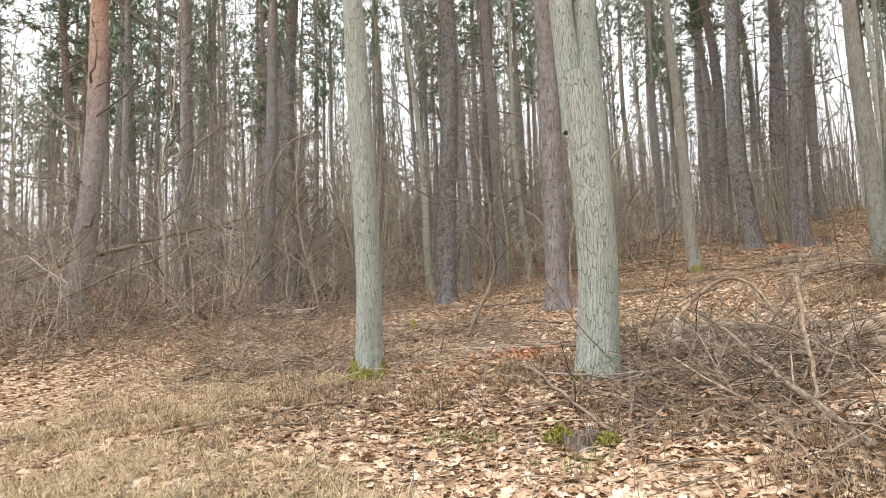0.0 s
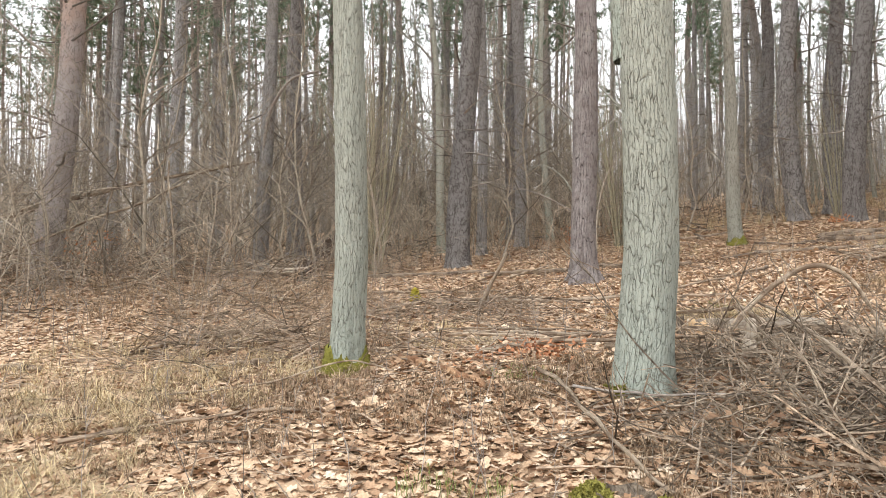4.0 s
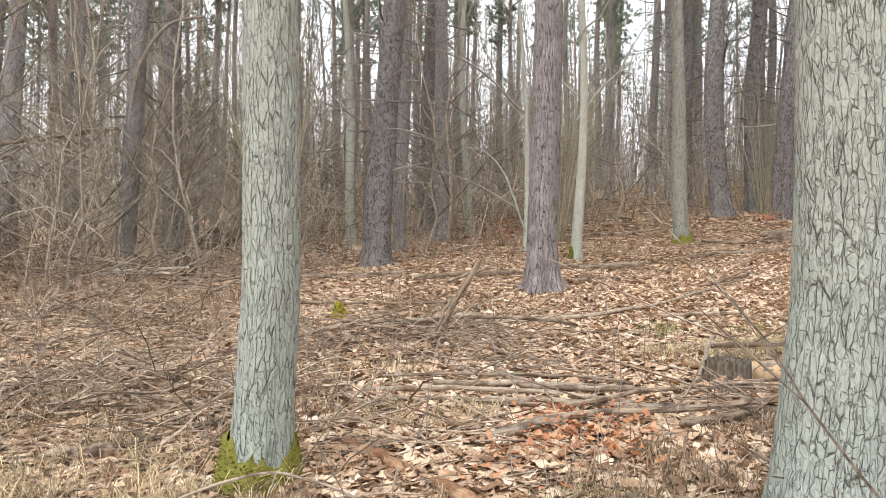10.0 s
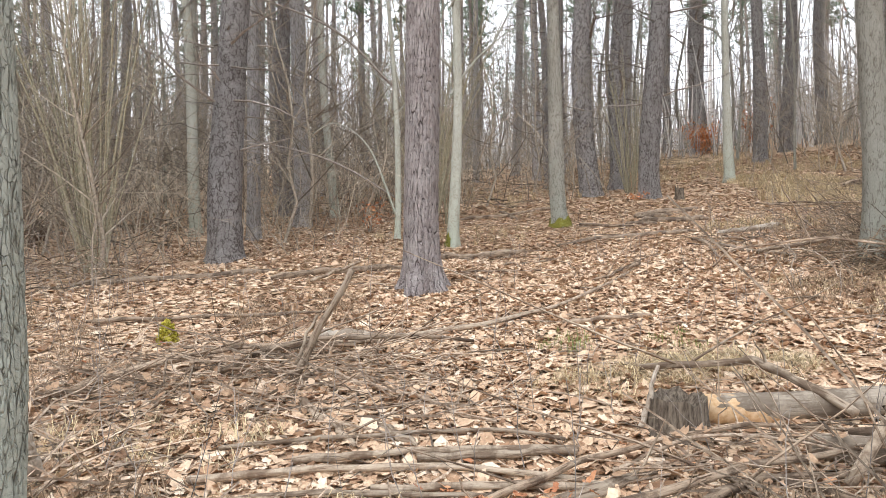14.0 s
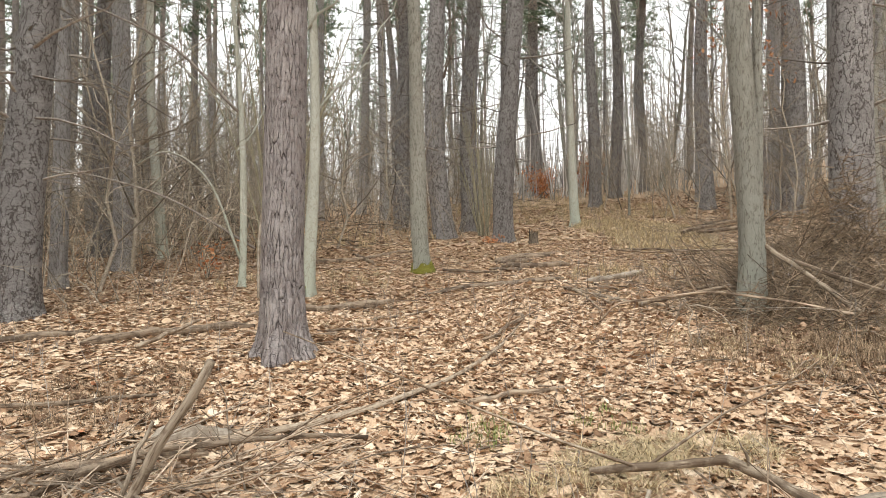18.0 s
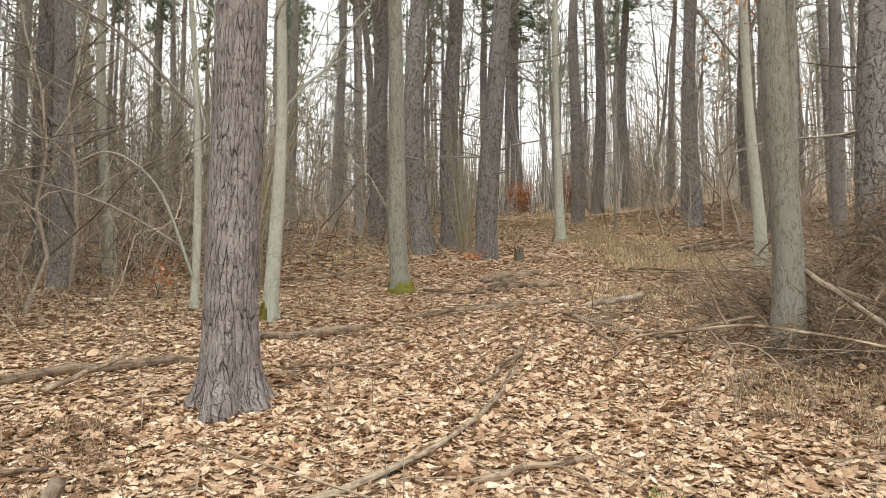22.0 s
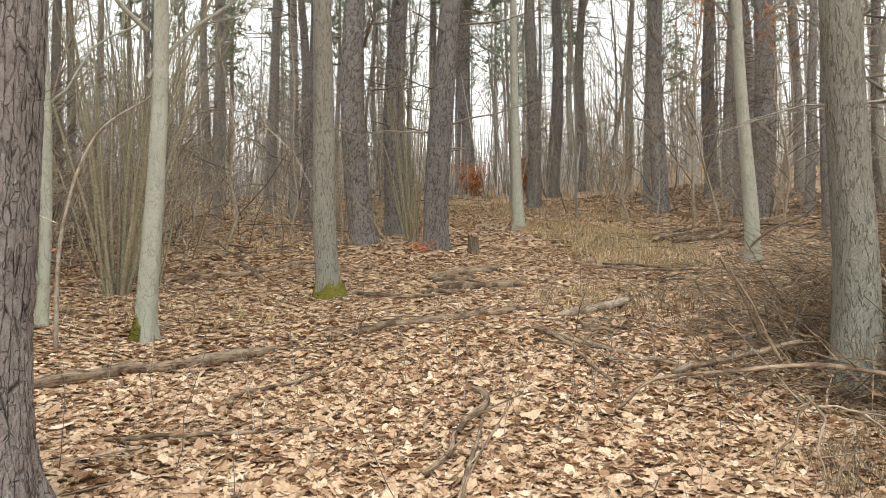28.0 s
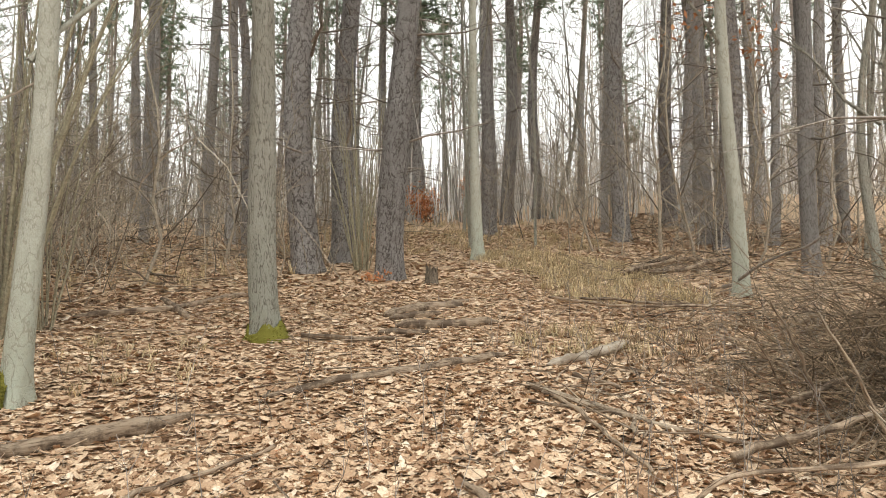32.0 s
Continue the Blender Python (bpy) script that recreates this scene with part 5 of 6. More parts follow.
# ---- fallen wood ----
def lying(name, pts, r0, r1, mat, label, cat="log", lift=0.0, wob=0.012, sides=12, seed=1, twigs=0, rough=0.10, heights=None, group=""):
    """A log, pole or branch that lies along points of the floor; heights lifts its points off it."""
    rng = np.random.default_rng(seed)
    p = np.array([(x, y, 0.0) for x, y in pts])
    p[:, 2] = heights if heights is not None else 0.0
    line = smooth_line(p, 8 + 8 * len(pts))
    u = np.linspace(0, 1, len(line))
    for f in (1.5, 2.7, 4.6):
        line += wob * 1.1 / f ** 0.5 * np.sin(u[:, None] * f * 6.283 + rng.random(3) * 6.283) * (1, 1, 0.4)
    r_scale = 1 + rough * 1.2 * np.sin(u * 11 + rng.random() * 6) * np.sin(u * 23 + rng.random() * 6)
    r = np.linspace(r0, r1, len(line)) * r_scale
    if cat == "log" and name != "sawn_log":
        r = r * np.clip(0.45 + 5 * np.minimum(u, 1 - u), 0, 1)
    line[:, 2] += ground(line[:, 0], line[:, 1]) + (r * (0.3 if name == "fallen_log" else 0.7) + 0.02 if cat == "log" else r * 0.8 + 0.034) + lift
    org = line[0].copy()
    tb = Tubes()
    tb.add(line - org, r, sides, True, rough, rng)
    ob = new(name, tb.mesh(name, mat))
    ob.location = org
    tagged(ob, label, cat, group)
    for _ in range(twigs):
        i = 1 + int(rng.random() * (len(line) - 2))
        d = rng.standard_normal(3) * (1, 1, 0.4) + (0, 0, 0.35)
        L = (0.2 + 0.6 * rng.random())
        st = Tubes()
        st.add(bend(line[i] - org, line[i] - org + d * L, 5, 0.03 * L, rng), np.linspace(max(0.004, r[i] * 0.4), 0.003, 5), 4, False)
        part("side_twig", st.mesh("side_twig", mat), ob)
    return ob


def cut_face(ob, at, d, r, mat=CUTWOOD, label="sawn end"):
    """A sawn round end on a log, with a rim of bark."""
    bm = bmesh.new()
    bmesh.ops.create_cone(bm, cap_ends=True, segments=20, radius1=r, radius2=r * 0.97, depth=0.012)
    f = part("sawn_end", bm_mesh("sawn_end", bm, mat, False), ob, label)
    f.matrix_basis = Matrix.Translation(Vector(at)) @ Vector(d).to_track_quat("Z", "Y").to_matrix().to_4x4()


# beside the two oaks
lying("fallen_log", [(-0.67, 8.55), (-0.1, 8.1)], 0.032, 0.036, REDWOOD, "rotten reddish log in the leaf litter", seed=2, rough=0.12)
lying("fallen_log", [(0.05, 8.0), (0.65, 7.6)], 0.040, 0.036, REDWOOD, "broken end of a rotten reddish log", seed=3, rough=0.12)
lying("fallen_log", [(0.2, 8.56), (0.73, 9.07), (1.33, 9.6)], 0.045, 0.036, POLEWOOD, "pale bare log with a blunt end", seed=4, twigs=1, rough=0.11)
lying("fallen_branch", [(0.6, 9.2), (1.17, 9.62), (1.95, 9.95), (2.5, 9.9)], 0.018, 0.008, LOGWOOD, "bent dark branch propped over the litter", "branch", seed=5, twigs=5,
      heights=(0.02, 0.07, 0.12, 0.10))
for i, (pts, r) in enumerate((([(-0.9, 9.52), (-0.26, 9.57), (0.37, 9.61), (1.06, 9.47)], 0.022), ([(-0.42, 9.69), (0.22, 9.81), (1.1, 9.89)], 0.022),
                              ([(0.23, 9.7), (0.68, 9.77), (1.08, 9.84)], 0.024), ([(-0.9, 9.92), (-0.18, 10.02), (0.52, 10.14), (1.03, 10.01)], 0.015),
                              ([(0.06, 9.36), (0.67, 9.4), (1.13, 9.4)], 0.02), ([(-0.7, 9.3), (0.0, 9.32), (0.7, 9.3)], 0.014))):
    lying("pole", pts, r, r * 0.8, POLEWOOD, "thin pale pole lying with others on leaves", "pole", seed=10 + i, wob=0.006, sides=8, group="poles on the ground")
lying("fallen_branch", [(0.5, 8.9), (1.29, 9.18), (1.86, 9.5), (2.35, 9.64), (2.8, 9.75)], 0.025, 0.014, LOGWOOD, "long dark branch over twigs", "branch", seed=20, twigs=4, heights=(0, 0.05, 0.07, 0.08, 0.1))
lying("fallen_branch", [(1.3, 9.0), (1.9, 9.5), (2.5, 9.6)], 0.03, 0.012, LOGWOOD, "dark branch under another", "branch", seed=21, twigs=4)
lying("fallen_log", [(-0.65, 10.72), (-0.14, 9.97)], 0.028, 0.024, POLEWOOD, "short pale stick of wood on leaves", seed=22)
lying("fallen_log", [(-0.17, 10.4), (0.21, 9.96)], 0.026, 0.024, POLEWOOD, "short pale stick of wood on leaves", seed=23)
lying("fallen_branch", [(-0.55, 11.28), (0.06, 10.75), (0.66, 10.25)], 0.014, 0.008, TWIG, "thin crooked branch on the leaves", "branch", seed=24, twigs=3)
lying("fallen_branch", [(-0.75, 12.0), (0.2, 12.6), (1.2, 13.25), (2.08, 14.4), (2.7, 15.6)], 0.032, 0.010, POLEWOOD, "long crooked pale branch across the floor", "branch", seed=25, wob=0.02, twigs=5)
lying("fallen_branch", [(-2.5, 10.8), (-1.95, 11.3), (-1.33, 11.65), (-0.5, 11.9)], 0.03, 0.02, LOGWOOD, "crooked grey branch in a twig heap", "branch", seed=26, twigs=6, heights=(0.02, 0.08, 0.1, 0.05))
lying("fallen_branch", [(-1.4, 11.2), (-0.95, 11.7), (-0.2, 11.9), (0.5, 12.1)], 0.026, 0.014, LOGWOOD, "bent grey branch in a twig heap", "branch", seed=27, twigs=4, heights=(0.02, 0.12, 0.1, 0.02))
lying("fallen_log", [(-5.2, 15.2), (-3.94, 15.63), (-2.5, 16.2)], 0.05, 0.045, LOGWOOD, "long thin dark log at the wood's edge", seed=28, wob=0.02)
lying("fallen_log", [(-2.45, 15.6), (-1.7, 16.04), (-0.6, 16.42)], 0.06, 0.06, LOGWOOD, "dark rotting log behind the stout pine", seed=29, wob=0.02)
lying("fallen_branch", [(-3.6, 13.07), (-2.44, 13.42), (-1.14, 13.51)], 0.022, 0.016, LOGWOOD, "thin grey pole on the leaves", "branch", seed=30, twigs=3)
lying("fallen_branch", [(-1.75, 15.3), (-1.25, 16.2)], 0.03, 0.018, POLEWOOD, "pale stick resting over a dark log", "branch", seed=31, heights=(0.0, 0.12))
lying("fallen_log", [(-0.95, 12.42), (-0.4, 12.45)], 0.07, 0.055, PALEWOOD, "bleached slab of log in the leaves", seed=32)

# leaning stick
tb = Tubes()
tb.add(bend((0, 0, -0.05), (0.5, -0.2, 0.80), 10, 0.012, RNG), np.linspace(0.028, 0.022, 10), 8, True, 0.1)
st = new("leaning_stick", tb.mesh("leaning_stick", POLEWOOD))
st.location = (-0.84, 11.2, float(ground(-0.84, 11.2)) + 0.04)
tagged(st, "broken brown stick leaning out of a twig heap", "branch")
tb = Tubes()
tb.add(bend((0.03, -0.01, 0.10), (0.12, 0.28, 0.42), 6, 0.01, RNG), np.linspace(0.015, 0.01, 6), 6, True, 0.1)
part("side_stub", tb.mesh("side_stub", POLEWOOD), st, "thin pale side shoot")

# old stump and the sawn log
def stump(x, y, R, H, mat, label, seed, jag=0.06, moss=0):
    rng = np.random.default_rng(seed)
    sides, rows = 36, 9
    th = np.arange(sides) * 2 * np.pi / sides
    rim = H + jag * np.array([noise.noise((math.cos(t) * 2.5, math.sin(t) * 2.5, seed)) for t in th])
    groove = 1 + 0.10 * np.array([noise.noise((math.cos(t) * 6, math.sin(t) * 6, seed + 3)) for t in th])
    V = []
    for r in range(rows):
        u = r / (rows - 1)
        rr = R * groove * (1.0 + 0.35 * math.exp(-u * 5)) * (1 - 0.05 * u)
        V += [(a * math.cos(t), a * math.sin(t), -0.06 + (h + 0.06) * u) for a, t, h in zip(rr, th, rim)]
    V += [(0.72 * R * math.cos(t), 0.72 * R * math.sin(t), h - 0.05 - 0.03 * rng.random()) for t, h in zip(th, rim)]
    V.append((0, 0, H - 0.10))
    Fc = []
    for r in range(rows):
        for s in range(sides):
            q = (s + 1) % sides
            Fc.append((r * sides + s, r * sides + q, (r + 1) * sides + q, (r + 1) * sides + s))
    for s in range(sides):
        Fc.append((rows * sides + s, rows * sides + (s + 1) % sides, (rows + 1) * sides))
    ob = tagged(new("tree_stump"), label, "stump")
    ob.location = (x, y, float(ground(x, y)) + 0.02)
    part("wood", mesh_from("wood", V, Fc, mat, False), ob)
    if moss:
        moss_foot(ob, R * 0.95, H * 0.9, seed)
    return ob


GREYSTUMP = plain("old_stump_wood", (0.065, 0.048, 0.035), (0.25, 0.205, 0.155), (12, 12, 2), spread=0.2, depth=0.03)
stump(1.72, 10.26, 0.175, 0.19, GREYSTUMP, "grey weathered stump with a broken rim", 3)
stump(6.1, 25.1, 0.125, 0.28, GREYSTUMP, "small old brown stump with a broken rim", 4, 0.22)
stump(1.88, 6.42, 0.17, 0.07, GREYSTUMP, "low rotten stump with moss on both sides", 5, 0.03, 0)


def cushion(x, y, R, H, label, seed, mat=MOSS, count=240):
    """A cushion of moss."""
    rng = np.random.default_rng(seed)
    V = []
    for _ in range(count):
        a, d = rng.random() * 6.283, math.sqrt(rng.random())
        c = np.array([R * d * math.cos(a), R * d * math.sin(a), H * (1 - d * d) + 0.01])
        V.append(c + rng.standard_normal((9, 3)) * 0.014)
    v = np.concatenate(V)
    ob = new("moss_cushion", mesh_from("moss_cushion", v, np.arange(len(v)).reshape(-1, 3), mat))
    ob.location = (x, y, float(ground(x, y)) + 0.03)
    return tagged(ob, label, "moss")


OLIVE_MOSS = plain("olive_moss", (0.19, 0.175, 0.04), (0.37, 0.34, 0.09), (30, 30, 30), 1.0, 0.01, True, 0.35)
cushion(1.72, 6.38, 0.11, 0.085, "yellow-green moss cushion against a low stump", 1, OLIVE_MOSS, 320)
cushion(2.1, 6.35, 0.09, 0.06, "olive moss cushion against a low stump", 2, OLIVE_MOSS, 260)
YELLOW_MOSS = plain("yellow_moss", (0.36, 0.31, 0.03), (0.50, 0.44, 0.08), (30, 30, 30), 1.0, 0.01, True, 0.3)
cushion(-2.33, 12.28, 0.09, 0.2, "yellow-green moss tuft on a hidden stub", 3, YELLOW_MOSS)

sawn = lying("sawn_log", [(1.93, 10.42), (2.36, 10.40), (3.2, 10.44)], 0.085, 0.09, BARKLOG, "weathered sawn log with a bare orange end beside a stump", seed=40, wob=0.003, sides=18, rough=0.02)
cut_face(sawn, (-0.012, 0, 0), (-1, 0.05, 0), 0.09, PALEWOOD)
tb = Tubes()
tb.add([(-0.004, 0, -0.004), (0.15, -0.006, -0.004), (0.3, -0.012, -0.006), (0.42, -0.012, -0.02)], [0.093, 0.095, 0.094, 0.075], 18, True, 0.015)
part("bare_wood", tb.mesh("bare_wood", CUTWOOD), sawn, "bare orange wood where the bark is gone")
piece = lying("sawn_log", [(2.29, 9.87), (2.5, 9.80), (3.0, 9.66)], 0.075, 0.07, BARKLOG, "pale sawn log with its cut end showing", seed=41, wob=0.003, sides=16, rough=0.03)
cut_face(piece, (-0.004, 0.001, 0), (-1, 0.33, 0), 0.073, LOGWOOD)
lying("fallen_branch", [(1.75, 11.2), (2.3, 11.0), (2.45, 10.7), (2.68, 10.2)], 0.022, 0.03, POLEWOOD, "pale branch lying over the sawn log", "branch", seed=42, twigs=3, heights=(0.05, 0.12, 0.17, 0.05))
lying("upright_stick", [(1.5, 10.2), (1.62, 10.3)], 0.018, 0.010, PALEWOOD, "pale stick standing against the stump", "branch", seed=43, heights=(0.0, 0.34), wob=0.004)
lying("fallen_branch", [(1.2, 9.55), (1.6, 9.75), (2.1, 9.75), (2.5, 9.6)], 0.011, 0.006, TWIG, "arched twiggy branch over litter", "branch", seed=44, twigs=6, heights=(0.02, 0.12, 0.12, 0.04))
lying("fallen_branch", [(2.0, 9.5), (2.35, 9.2), (2.7, 9.0)], 0.02, 0.012, LOGWOOD, "dark branch stuck in brush", "branch", seed=45, twigs=3)

# heap to the right of the forked oak
lying("fallen_log", [(3.3, 8.15), (3.8, 8.7), (4.3, 9.3), (5.0, 10.2)], 0.05, 0.08, POLEWOOD, "long weathered log beside the brush heap", seed=50, heights=(0.06, 0.09, 0.12, 0.14), rough=0.09)
lying("fallen_log", [(2.5, 9.9), (3.3, 9.5), (4.1, 9.4), (4.8, 9.5)], 0.04, 0.05, LOGWOOD, "grey-brown log across the brush heap", seed=51, heights=(0.10, 0.18, 0.16, 0.1))
lying("fallen_log", [(3.5, 8.5), (4.3, 8.4), (5.2, 8.4)], 0.09, 0.10, LOGWOOD, "thick dark rotten log under brush", seed=52, wob=0.02)
lying("fallen_branch", [(2.6, 9.4), (2.95, 8.2), (3.25, 7.2), (3.45, 6.5), (3.7, 5.6)], 0.012, 0.026, POLEWOOD, "long bent pale branch sloping down the heap", "branch", seed=53, heights=(0.42, 0.36, 0.24, 0.13, 0.03), twigs=6)
lying("broken_snag", [(2.50, 8.5), (2.52, 8.48)], 0.055, 0.03, PALEWOOD, "short upright splintered white snag", "branch", seed=54, heights=(0.1, 0.42), wob=0.006)
lying("upright_stick", [(3.55, 6.6), (3.5, 6.75)], 0.016, 0.012, TWIG, "thin upright stalk in the brush", "branch", seed=55, heights=(0.0, 0.95), wob=0.008, twigs=2)
lying("fallen_branch", [(1.0, 7.9), (1.5, 7.2), (2.1, 6.5)], 0.017, 0.012, POLEWOOD, "pale arching branch before the oak", "branch", seed=56, heights=(0.05, 0.10, 0.03), twigs=0)
lying("fallen_branch", [(1.35, 7.5), (1.9, 7.55), (2.45, 7.6)], 0.010, 0.007, LIMB, "thin dark twig crossing before the oak", "branch", seed=57, heights=(0.10, 0.09, 0.12), twigs=0)
arch = smooth_line([(2.24, 9.4, 0.12), (2.6, 9.5, 0.55), (3.0, 9.6, 0.80), (3.3, 9.55, 0.72), (3.5, 9.5, 0.38), (3.68, 9.45, 0.0)], 34)
tb = Tubes()
arch[:, 2] += ground(arch[:, 0], arch[:, 1]) - 0.05
tb.add(arch - arch[0], np.linspace(0.028, 0.012, 34), 9, True, 0.05)
ar = new("arched_branch", tb.mesh("arched_branch", POLEWOOD))
ar.location = arch[0]
tagged(ar, "thick smooth branch bent into an arch", "branch")

# open ground to the left of the start
lying("fallen_branch", [(-3.75, 5.55), (-3.3, 6.0), (-2.6, 6.4)], 0.03, 0.02, LOGWOOD, "grey branch in dry grass", "branch", seed=60, twigs=2)
lying("fallen_log", [(-4.96, 7.4), (-4.7, 7.5), (-4.4, 7.5)], 0.045, 0.04, LOGWOOD, "short dark log in dry grass", seed=61)
lying("fallen_branch", [(-4.0, 8.2), (-3.9, 9.2), (-3.46, 9.85)], 0.025, 0.012, LOGWOOD, "dark crooked branch in dry grass", "branch", seed=62, twigs=4)
lying("fallen_branch", [(-1.9, 5.9), (-1.2, 6.6), (-0.4, 6.9)], 0.018, 0.012, LOGWOOD, "dark stick lying under dry grass", "branch", seed=63, twigs=2)
lying("fallen_log", [(-2.5, 8.2), (-2.1, 8.35)], 0.06, 0.06, LOGWOOD, "short round log piece in the leaves", seed=64)
lying("fallen_branch", [(-2.2, 7.0), (-1.3, 7.4), (-0.7, 7.75), (-0.2, 7.7)], 0.009, 0.006, POLEWOOD, "thin pale crooked branch before the mossy oak", "branch", seed=65, heights=(0.03, 0.05, 0.14, 0.08), twigs=5)
lying("broken_snag", [(-1.75, 9.6), (-1.72, 9.5)], 0.04, 0.02, PALEWOOD, "splintered white snag in brush", "branch", seed=66, heights=(0.05, 0.3), wob=0.005)
lying("fallen_branch", [(-2.2, 9.7), (-1.6, 9.2)], 0.03, 0.02, PALEWOOD, "short bleached branch in the brush", "branch", seed=67)
for i, pts in enumerate(([(-6.6, 14.0), (-5.9, 13.6), (-5.3, 13.2)], [(-6.3, 14.2), (-6.0, 13.4)], [(-6.9, 13.8), (-5.6, 13.9)])):
    lying("fallen_branch", pts, 0.035, 0.02, PALEWOOD, "bleached broken branch at the wood's edge", "branch", seed=70 + i, heights=np.linspace(0.1, 0.3, len(pts)), twigs=3)


def root_plate(x, y, R, seed, label):
    """The torn-up root ball of a fallen tree: a lump of earth with roots."""
    rng = np.random.default_rng(seed)
    ob = tagged(new("root_ball"), label, "root ball")
    ob.location = (x, y, float(ground(x, y)))
    bm = bmesh.new()
    bmesh.ops.create_icosphere(bm, subdivisions=3, radius=R)
    for v in bm.verts:
        k = 1 + 0.45 * noise.noise(v.co * (2.2 / R) * 0.6 + Vector((seed, 0, 0)))
        v.co = Vector((v.co.x * k, v.co.y * 0.5 * k, v.co.z * k * 0.85 + R * 0.6))
    part("earth", bm_mesh("earth", bm, DARK_EARTH, True), ob)
    tb = Tubes()
    for _ in range(26):
        d = rng.standard_normal(3) * (1, 0.5, 0.8) + (0, 0, 0.2)
        d /= np.linalg.norm(d)
        p = d * R * 0.7 + (0, 0, R * 0.6)
        tb.add(bend(p, p + d * R * (0.5 + 0.6 * rng.random()), 5, 0.05, rng), np.linspace(0.02, 0.005, 5), 4, False)
    tagged(part("rootwork", tb.mesh("rootwork", LIMB), ob), kind="stuff")


DARK_EARTH = plain("dark_earth", (0.05, 0.034, 0.025), (0.14, 0.10, 0.072), (6, 6, 6), depth=0.03)
root_plate(-6.6, 15.15, 0.26, 1, "small dark torn root ball")
root_plate(-8.9, 19.6, 0.45, 2, "dark upturned root plate between pines")

# across the clearing
lying("fallen_log", [(-0.75, 17.2), (-0.1, 17.95), (0.37, 18.27), (0.9, 18.42), (1.36, 18.58)], 0.05, 0.07, LOGWOOD, "long rotting dark log half sunk in leaves", seed=80, wob=0.022, sides=14, rough=0.17)
lying("fallen_log", [(2.0, 18.72), (2.94, 18.8), (3.95, 19.0), (4.7, 19.3)], 0.035, 0.05, LOGWOOD, "long grey-brown log half sunk in leaves", seed=81, wob=0.016, sides=12, rough=0.08)
lying("fallen_branch", [(1.99, 14.75), (2.3, 15.14), (2.5, 15.5), (2.72, 15.72), (2.86, 16.2)], 0.016, 0.025, LOGWOOD, "lichen-grey broken branch on the leaves", "branch", seed=82, wob=0.025, rough=0.16, twigs=2)
lying("fallen_branch", [(0.92, 16.5), (1.15, 17.1), (1.95, 17.56)], 0.02, 0.014, LOGWOOD, "forked brown stick on the leaves", "branch", seed=83, twigs=2)
lying("fallen_branch", [(0.2, 15.9), (0.9, 15.8), (1.6, 15.6)], 0.014, 0.01, LOGWOOD, "thin brown stick on the leaves", "branch", seed=84)
lying("fallen_branch", [(1.35, 12.75), (1.76, 12.87), (2.25, 12.95)], 0.022, 0.018, LOGWOOD, "knobbly brown stick on the leaves", "branch", seed=85, twigs=1)
lying("fallen_branch", [(3.70, 15.43), (3.93, 15.28), (4.45, 14.91), (4.84, 14.63), (5.40, 14.24), (5.95, 13.85)], 0.013, 0.016, LOGWOOD, "long bent brown branch before the brush heap", "branch", seed=86, twigs=7, heights=(0.0, 0.25, 0.35, 0.40, 0.33, 0.2))
lying("dead_bough", [(4.78, 15.0), (4.64, 15.1), (4.5, 15.2)], 0.012, 0.006, LOGWOOD, "thin dark stalk rising over a lying branch", "branch", seed=87, heights=(0.33, 0.7, 1.06), wob=0.01)
for i, (pts, r) in enumerate((([(4.16, 22.08), (4.93, 22.41), (5.62, 22.52)], 0.075), ([(4.06, 21.27), (4.79, 21.23), (5.59, 21.16)], 0.07),
                              ([(4.62, 22.41), (5.83, 22.75)], 0.06), ([(4.15, 21.8), (5.01, 21.95)], 0.06), ([(3.7, 20.9), (4.4, 20.8)], 0.04))):
    lying("fallen_log", pts, r, r * 0.9, LOGWOOD, "grey log in a loose group of logs", seed=90 + i, group="loose group of logs", wob=0.01)
lying("fallen_log", [(4.83, 18.6), (5.42, 18.74), (6.16, 19.0)], 0.045, 0.055, PALEWOOD, "pale bleached log with a blunt end", seed=96, heights=(0.0, 0.03, 0.06))
for i, (pts, r) in enumerate((([(4.2, 17.9), (4.43, 17.3), (4.6, 16.8)], 0.03), ([(4.28, 17.63), (4.16, 16.76), (3.98, 16.0)], 0.022), ([(4.32, 16.6), (4.76, 17.05)], 0.018),
                              ([(4.78, 18.06), (4.98, 17.58)], 0.024), ([(4.25, 17.7), (4.7, 16.5), (5.0, 15.9)], 0.018), ([(4.0, 17.5), (4.6, 16.9)], 0.014))):
    lying("fallen_branch", pts, r, r * 0.7, POLEWOOD if i % 2 == 0 else LOGWOOD, "thin pole in a spray of sticks", "branch", seed=100 + i, group="spray of sticks", twigs=2)
lying("fallen_log", [(0.01, 22.9), (0.69, 23.13), (1.24, 23.3), (1.85, 24.0), (2.7, 24.6)], 0.06, 0.045, LOGWOOD, "long crooked dark log on the slope", seed=110, wob=0.02)
lying("fallen_log", [(1.1, 24.3), (1.35, 23.2), (1.45, 22.6)], 0.05, 0.06, LOGWOOD, "short dark log touching another", seed=111)
lying("fallen_branch", [(2.7, 20.75), (3.3, 20.5), (3.8, 20.45)], 0.03, 0.02, LOGWOOD, "dark stick at the mossy oak's foot", "branch", seed=112)
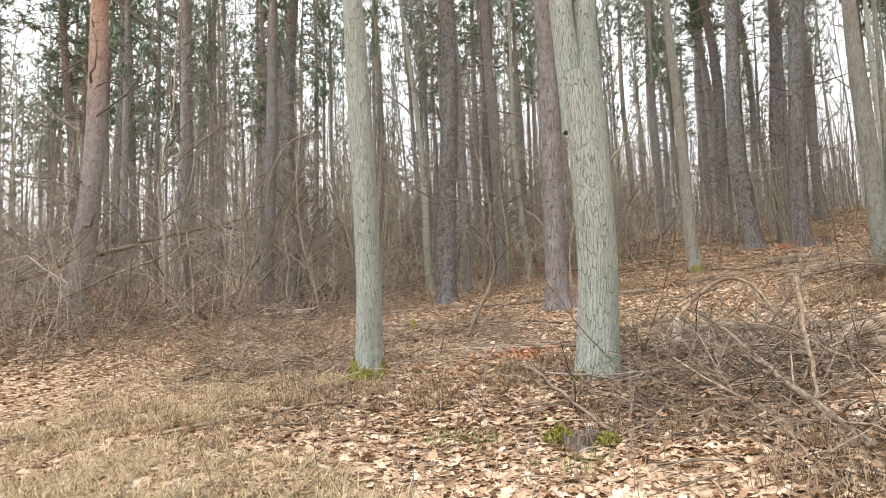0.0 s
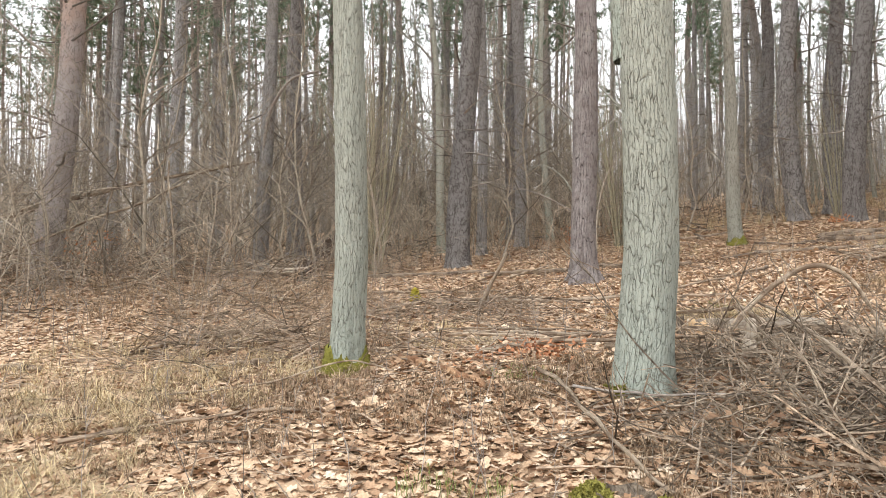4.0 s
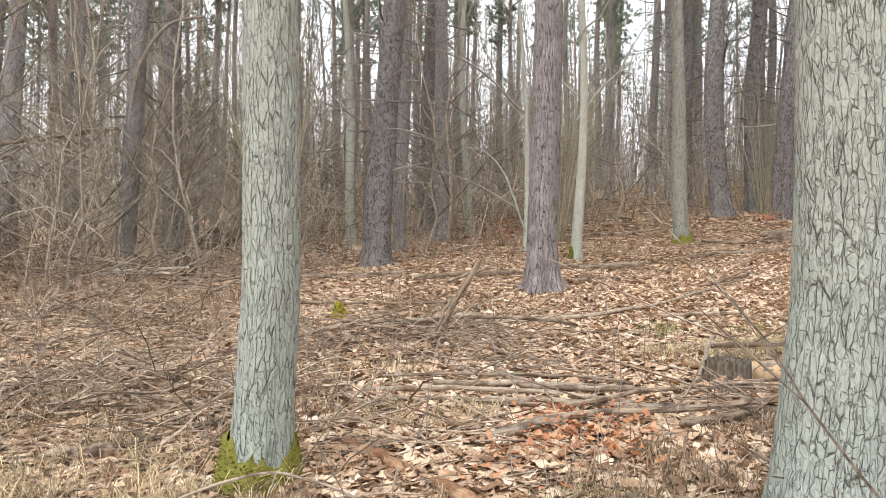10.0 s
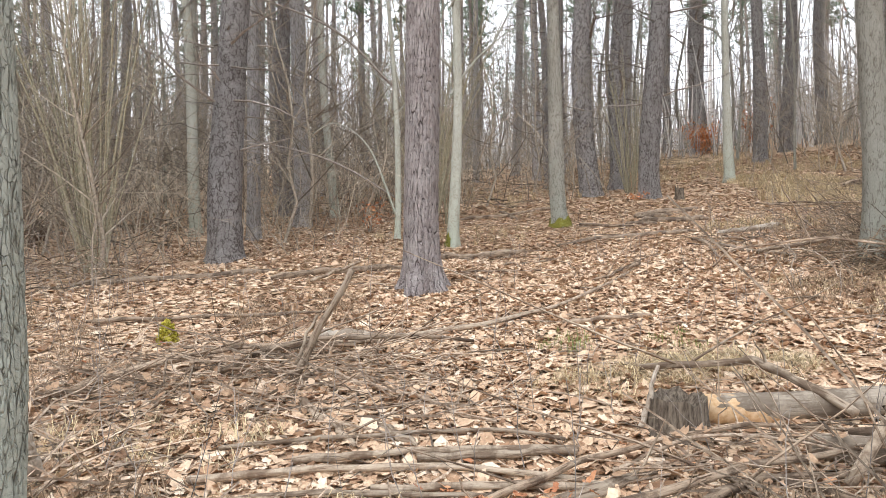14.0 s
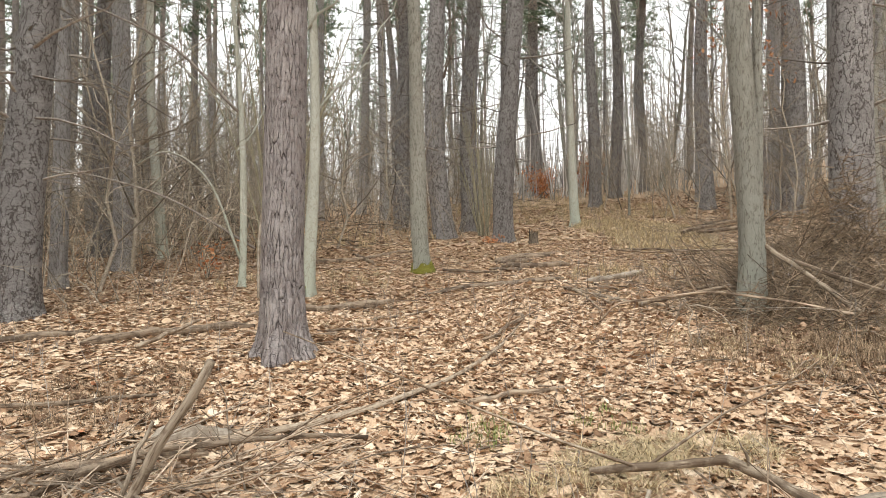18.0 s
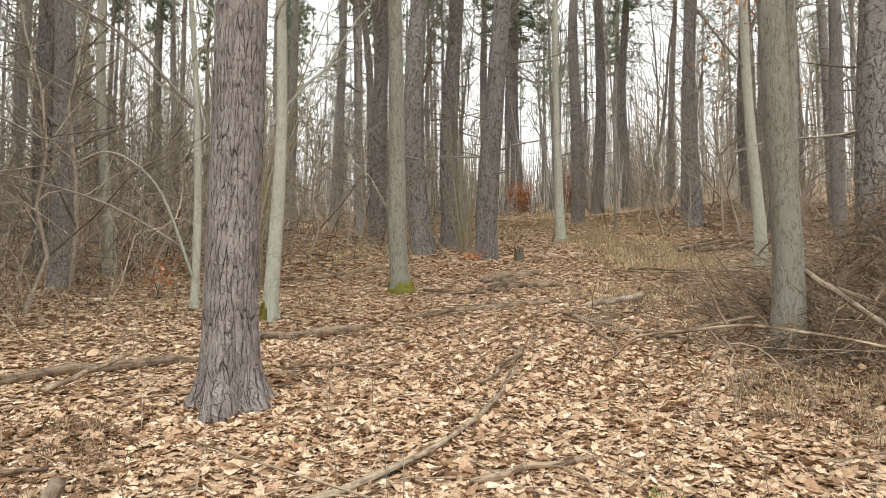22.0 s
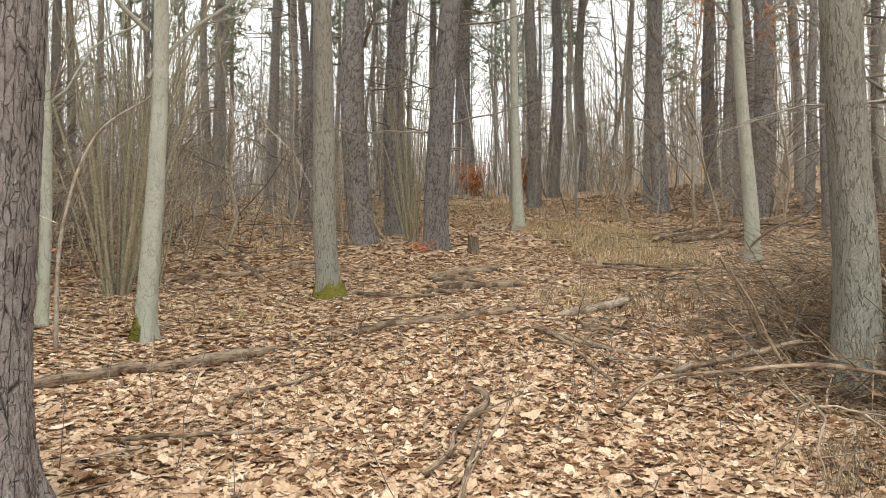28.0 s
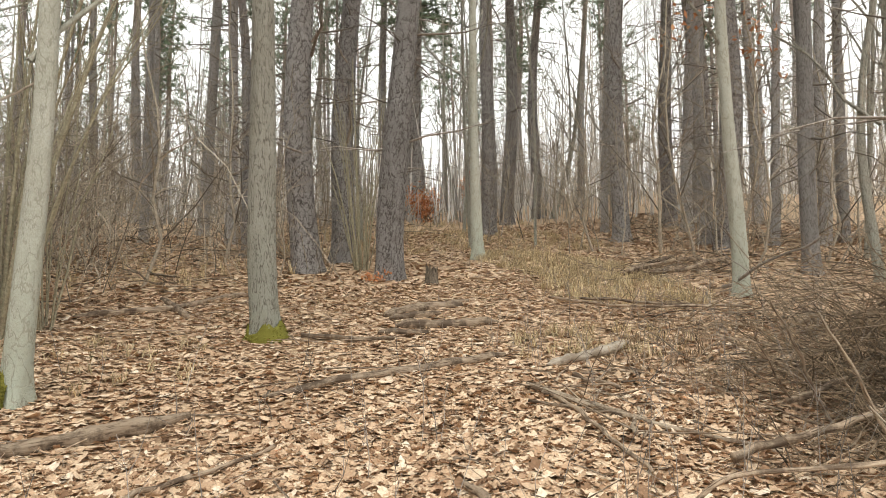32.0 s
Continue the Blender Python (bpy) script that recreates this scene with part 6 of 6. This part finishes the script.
for i, (pts, r) in enumerate((([(6.9, 21.9), (7.12, 20.4), (7.8, 19.4)], 0.025), ([(7.3, 21.6), (7.6, 20.2), (8.3, 19.2)], 0.02), ([(8.2, 18.6), (8.84, 18.6), (9.4, 18.3)], 0.035),
                              ([(8.1, 18.3), (8.8, 18.25), (9.3, 18.1)], 0.035), ([(4.4, 15.75), (4.95, 15.68), (5.6, 15.6)], 0.03), ([(5.65, 16.4), (6.16, 16.4), (7.0, 16.5)], 0.03),
                              ([(9.6, 23.4), (10.5, 23.7), (11.6, 23.5)], 0.06), ([(9.9, 23.1), (11.0, 23.0), (12.2, 23.4)], 0.05), ([(10.2, 24.0), (11.4, 24.2)], 0.05))):
    lying("fallen_branch", pts, r, r * 0.7, POLEWOOD if i in (2, 3) else LOGWOOD, "grey branch among brushwood on the slope", "branch", seed=120 + i, twigs=3, heights=np.linspace(0.1, 0.25, len(pts)))
lying("leaning_pole", [(6.55, 14.3), (5.75, 15.0)], 0.034, 0.03, POLEWOOD, "pale pole leaning against the twin-stemmed oak", "pole", seed=130, heights=(0.05, 0.85), wob=0.006)
lying("leaning_pole", [(7.3, 13.9), (6.0, 15.2)], 0.03, 0.02, LOGWOOD, "thin grey pole leaning in the brush heap", "pole", seed=131, heights=(0.05, 0.75), wob=0.01)
lying("dead_bough", [(5.82, 16.2), (5.7, 16.2), (5.5, 16.2), (5.28, 16.2)], 0.018, 0.007, LOGWOOD, "dark bare bough standing out of brush", "branch", seed=132, heights=(0.0, 0.22, 0.58, 0.95), twigs=3, wob=0.012)
lying("dead_bough", [(10.15, 21.5), (9.9, 20.9), (9.5, 19.8), (9.13, 18.78)], 0.03, 0.012, LIMB, "dark crooked bough hanging over the brush", "branch", seed=133, heights=(0.0, 0.25, 0.75, 1.17), twigs=6, wob=0.025)
for i, (pts, hs) in enumerate((([(4.05, 14.08), (4.12, 14.04), (4.10, 14.05), (4.13, 14.03)], (0.46, 0.34, 0.15, -0.03)), ([(4.08, 14.06), (3.99, 14.1), (3.91, 14.14), (3.88, 14.15)], (0.46, 0.3, 0.13, 0.0)),
                               ([(4.1, 14.05), (4.24, 13.98), (4.41, 13.9), (4.52, 13.86)], (0.40, 0.39, 0.29, 0.1)))):
    lying("root_shoot", pts, 0.008, 0.005, PALEWOOD, "pale forked dead shoot in the brush", "branch", seed=140 + i, heights=hs, twigs=2, wob=0.008, sides=7, group="pale dead shoots")

# long shapes in the edge of the wood
lying("leaning_pole", [(-12.8, 11.8), (-9.8, 14.0), (-7.9, 15.0)], 0.065, 0.03, LOGWOOD, "long thin fallen stem leaning in the thicket", "pole", seed=150, heights=(1.1, 2.0, 2.5), wob=0.02)
lying("leaning_pole", [(-11.5, 10.6), (-9.2, 12.6), (-8.2, 14.4)], 0.03, 0.015, POLEWOOD, "thin leaning stem in the thicket", "pole", seed=151, heights=(0.1, 1.4, 2.4), wob=0.03)
for i, (x, y, dx, h) in enumerate(((-8.6, 13.2, -0.55, 3.2), (-7.6, 12.4, -0.35, 2.4), (-9.6, 12.2, 0.5, 2.6), (-10.4, 13.6, 0.3, 3.0))):
    lying("leaning_pole", [(x, y), (x + dx, y + 0.1)], 0.028, 0.016, PALEWOOD if i == 0 else POLEWOOD, "thin pale leaning stem in the scrub", "pole", seed=160 + i, heights=(0.0, h), wob=0.02, twigs=2)
bow = smooth_line([(-7.75, 15.1, 2.6), (-7.5, 15.0, 3.6), (-6.9, 15.0, 4.35), (-6.2, 15.1, 4.5)], 18)
tb = Tubes()
bow[:, 2] += float(ground(-7.8, 15.2))
tb.add(bow - bow[0], np.linspace(0.045, 0.025, 18), 7, True, 0.05)
bo = new("dead_bough", tb.mesh("dead_bough", LIMB))
bo.location = bow[0]
tagged(bo, "dark dead bough arching up from a pine", "branch")
hoop = smooth_line([(-0.75, 18.75, 0.0), (-0.72, 18.85, 1.2), (-0.45, 19.0, 2.2), (0.1, 19.2, 2.75)], 20)
hoop[:, 2] += ground(hoop[:, 0], hoop[:, 1])
tb = Tubes()
tb.add(hoop - hoop[0], np.linspace(0.024, 0.010, 20), 7, True, 0.03)
ho = new("bent_sapling", tb.mesh("bent_sapling", PALEWOOD))
ho.location = hoop[0]
tagged(ho, "thin pale sapling bent over in a bow", "sapling")
for i, pts3 in enumerate(([(-1.15, 19.65, 3.1), (-2.2, 19.2, 4.1), (-3.6, 18.6, 4.6), (-4.6, 18.2, 4.75)], [(-1.1, 19.7, 0.4), (-1.6, 19.5, 1.8), (-2.2, 19.3, 2.3), (-2.7, 19.2, 2.1)],
                          [(-0.9, 19.9, 0.7), (-2.4, 19.6, 1.6), (-4.0, 19.2, 2.0), (-5.2, 19.0, 2.05)])):
    ln = smooth_line(pts3, 20)
    ln[:, 2] += float(ground(-1.1, 19.7))
    tb = Tubes()
    tb.add(ln - ln[0], np.linspace(0.026, 0.008, 20), 6, True, 0.04)
    rg = np.random.default_rng(170 + i)
    ob = new("long_branch", tb.mesh("long_branch", PALE_BARK if i == 1 else LIMB))
    ob.location = ln[0]
    tagged(ob, "long thin bare branch arching from a young tree", "branch")
    for _ in range(6):
        k = 4 + int(rg.random() * 15)
        st = Tubes()
        st.add(bend(ln[k] - ln[0], ln[k] - ln[0] + rg.standard_normal(3) * 0.35, 4, 0.02, rg), np.linspace(0.008, 0.003, 4), 4, False)
        part("side_twig", st.mesh("side_twig", LIMB), ob)
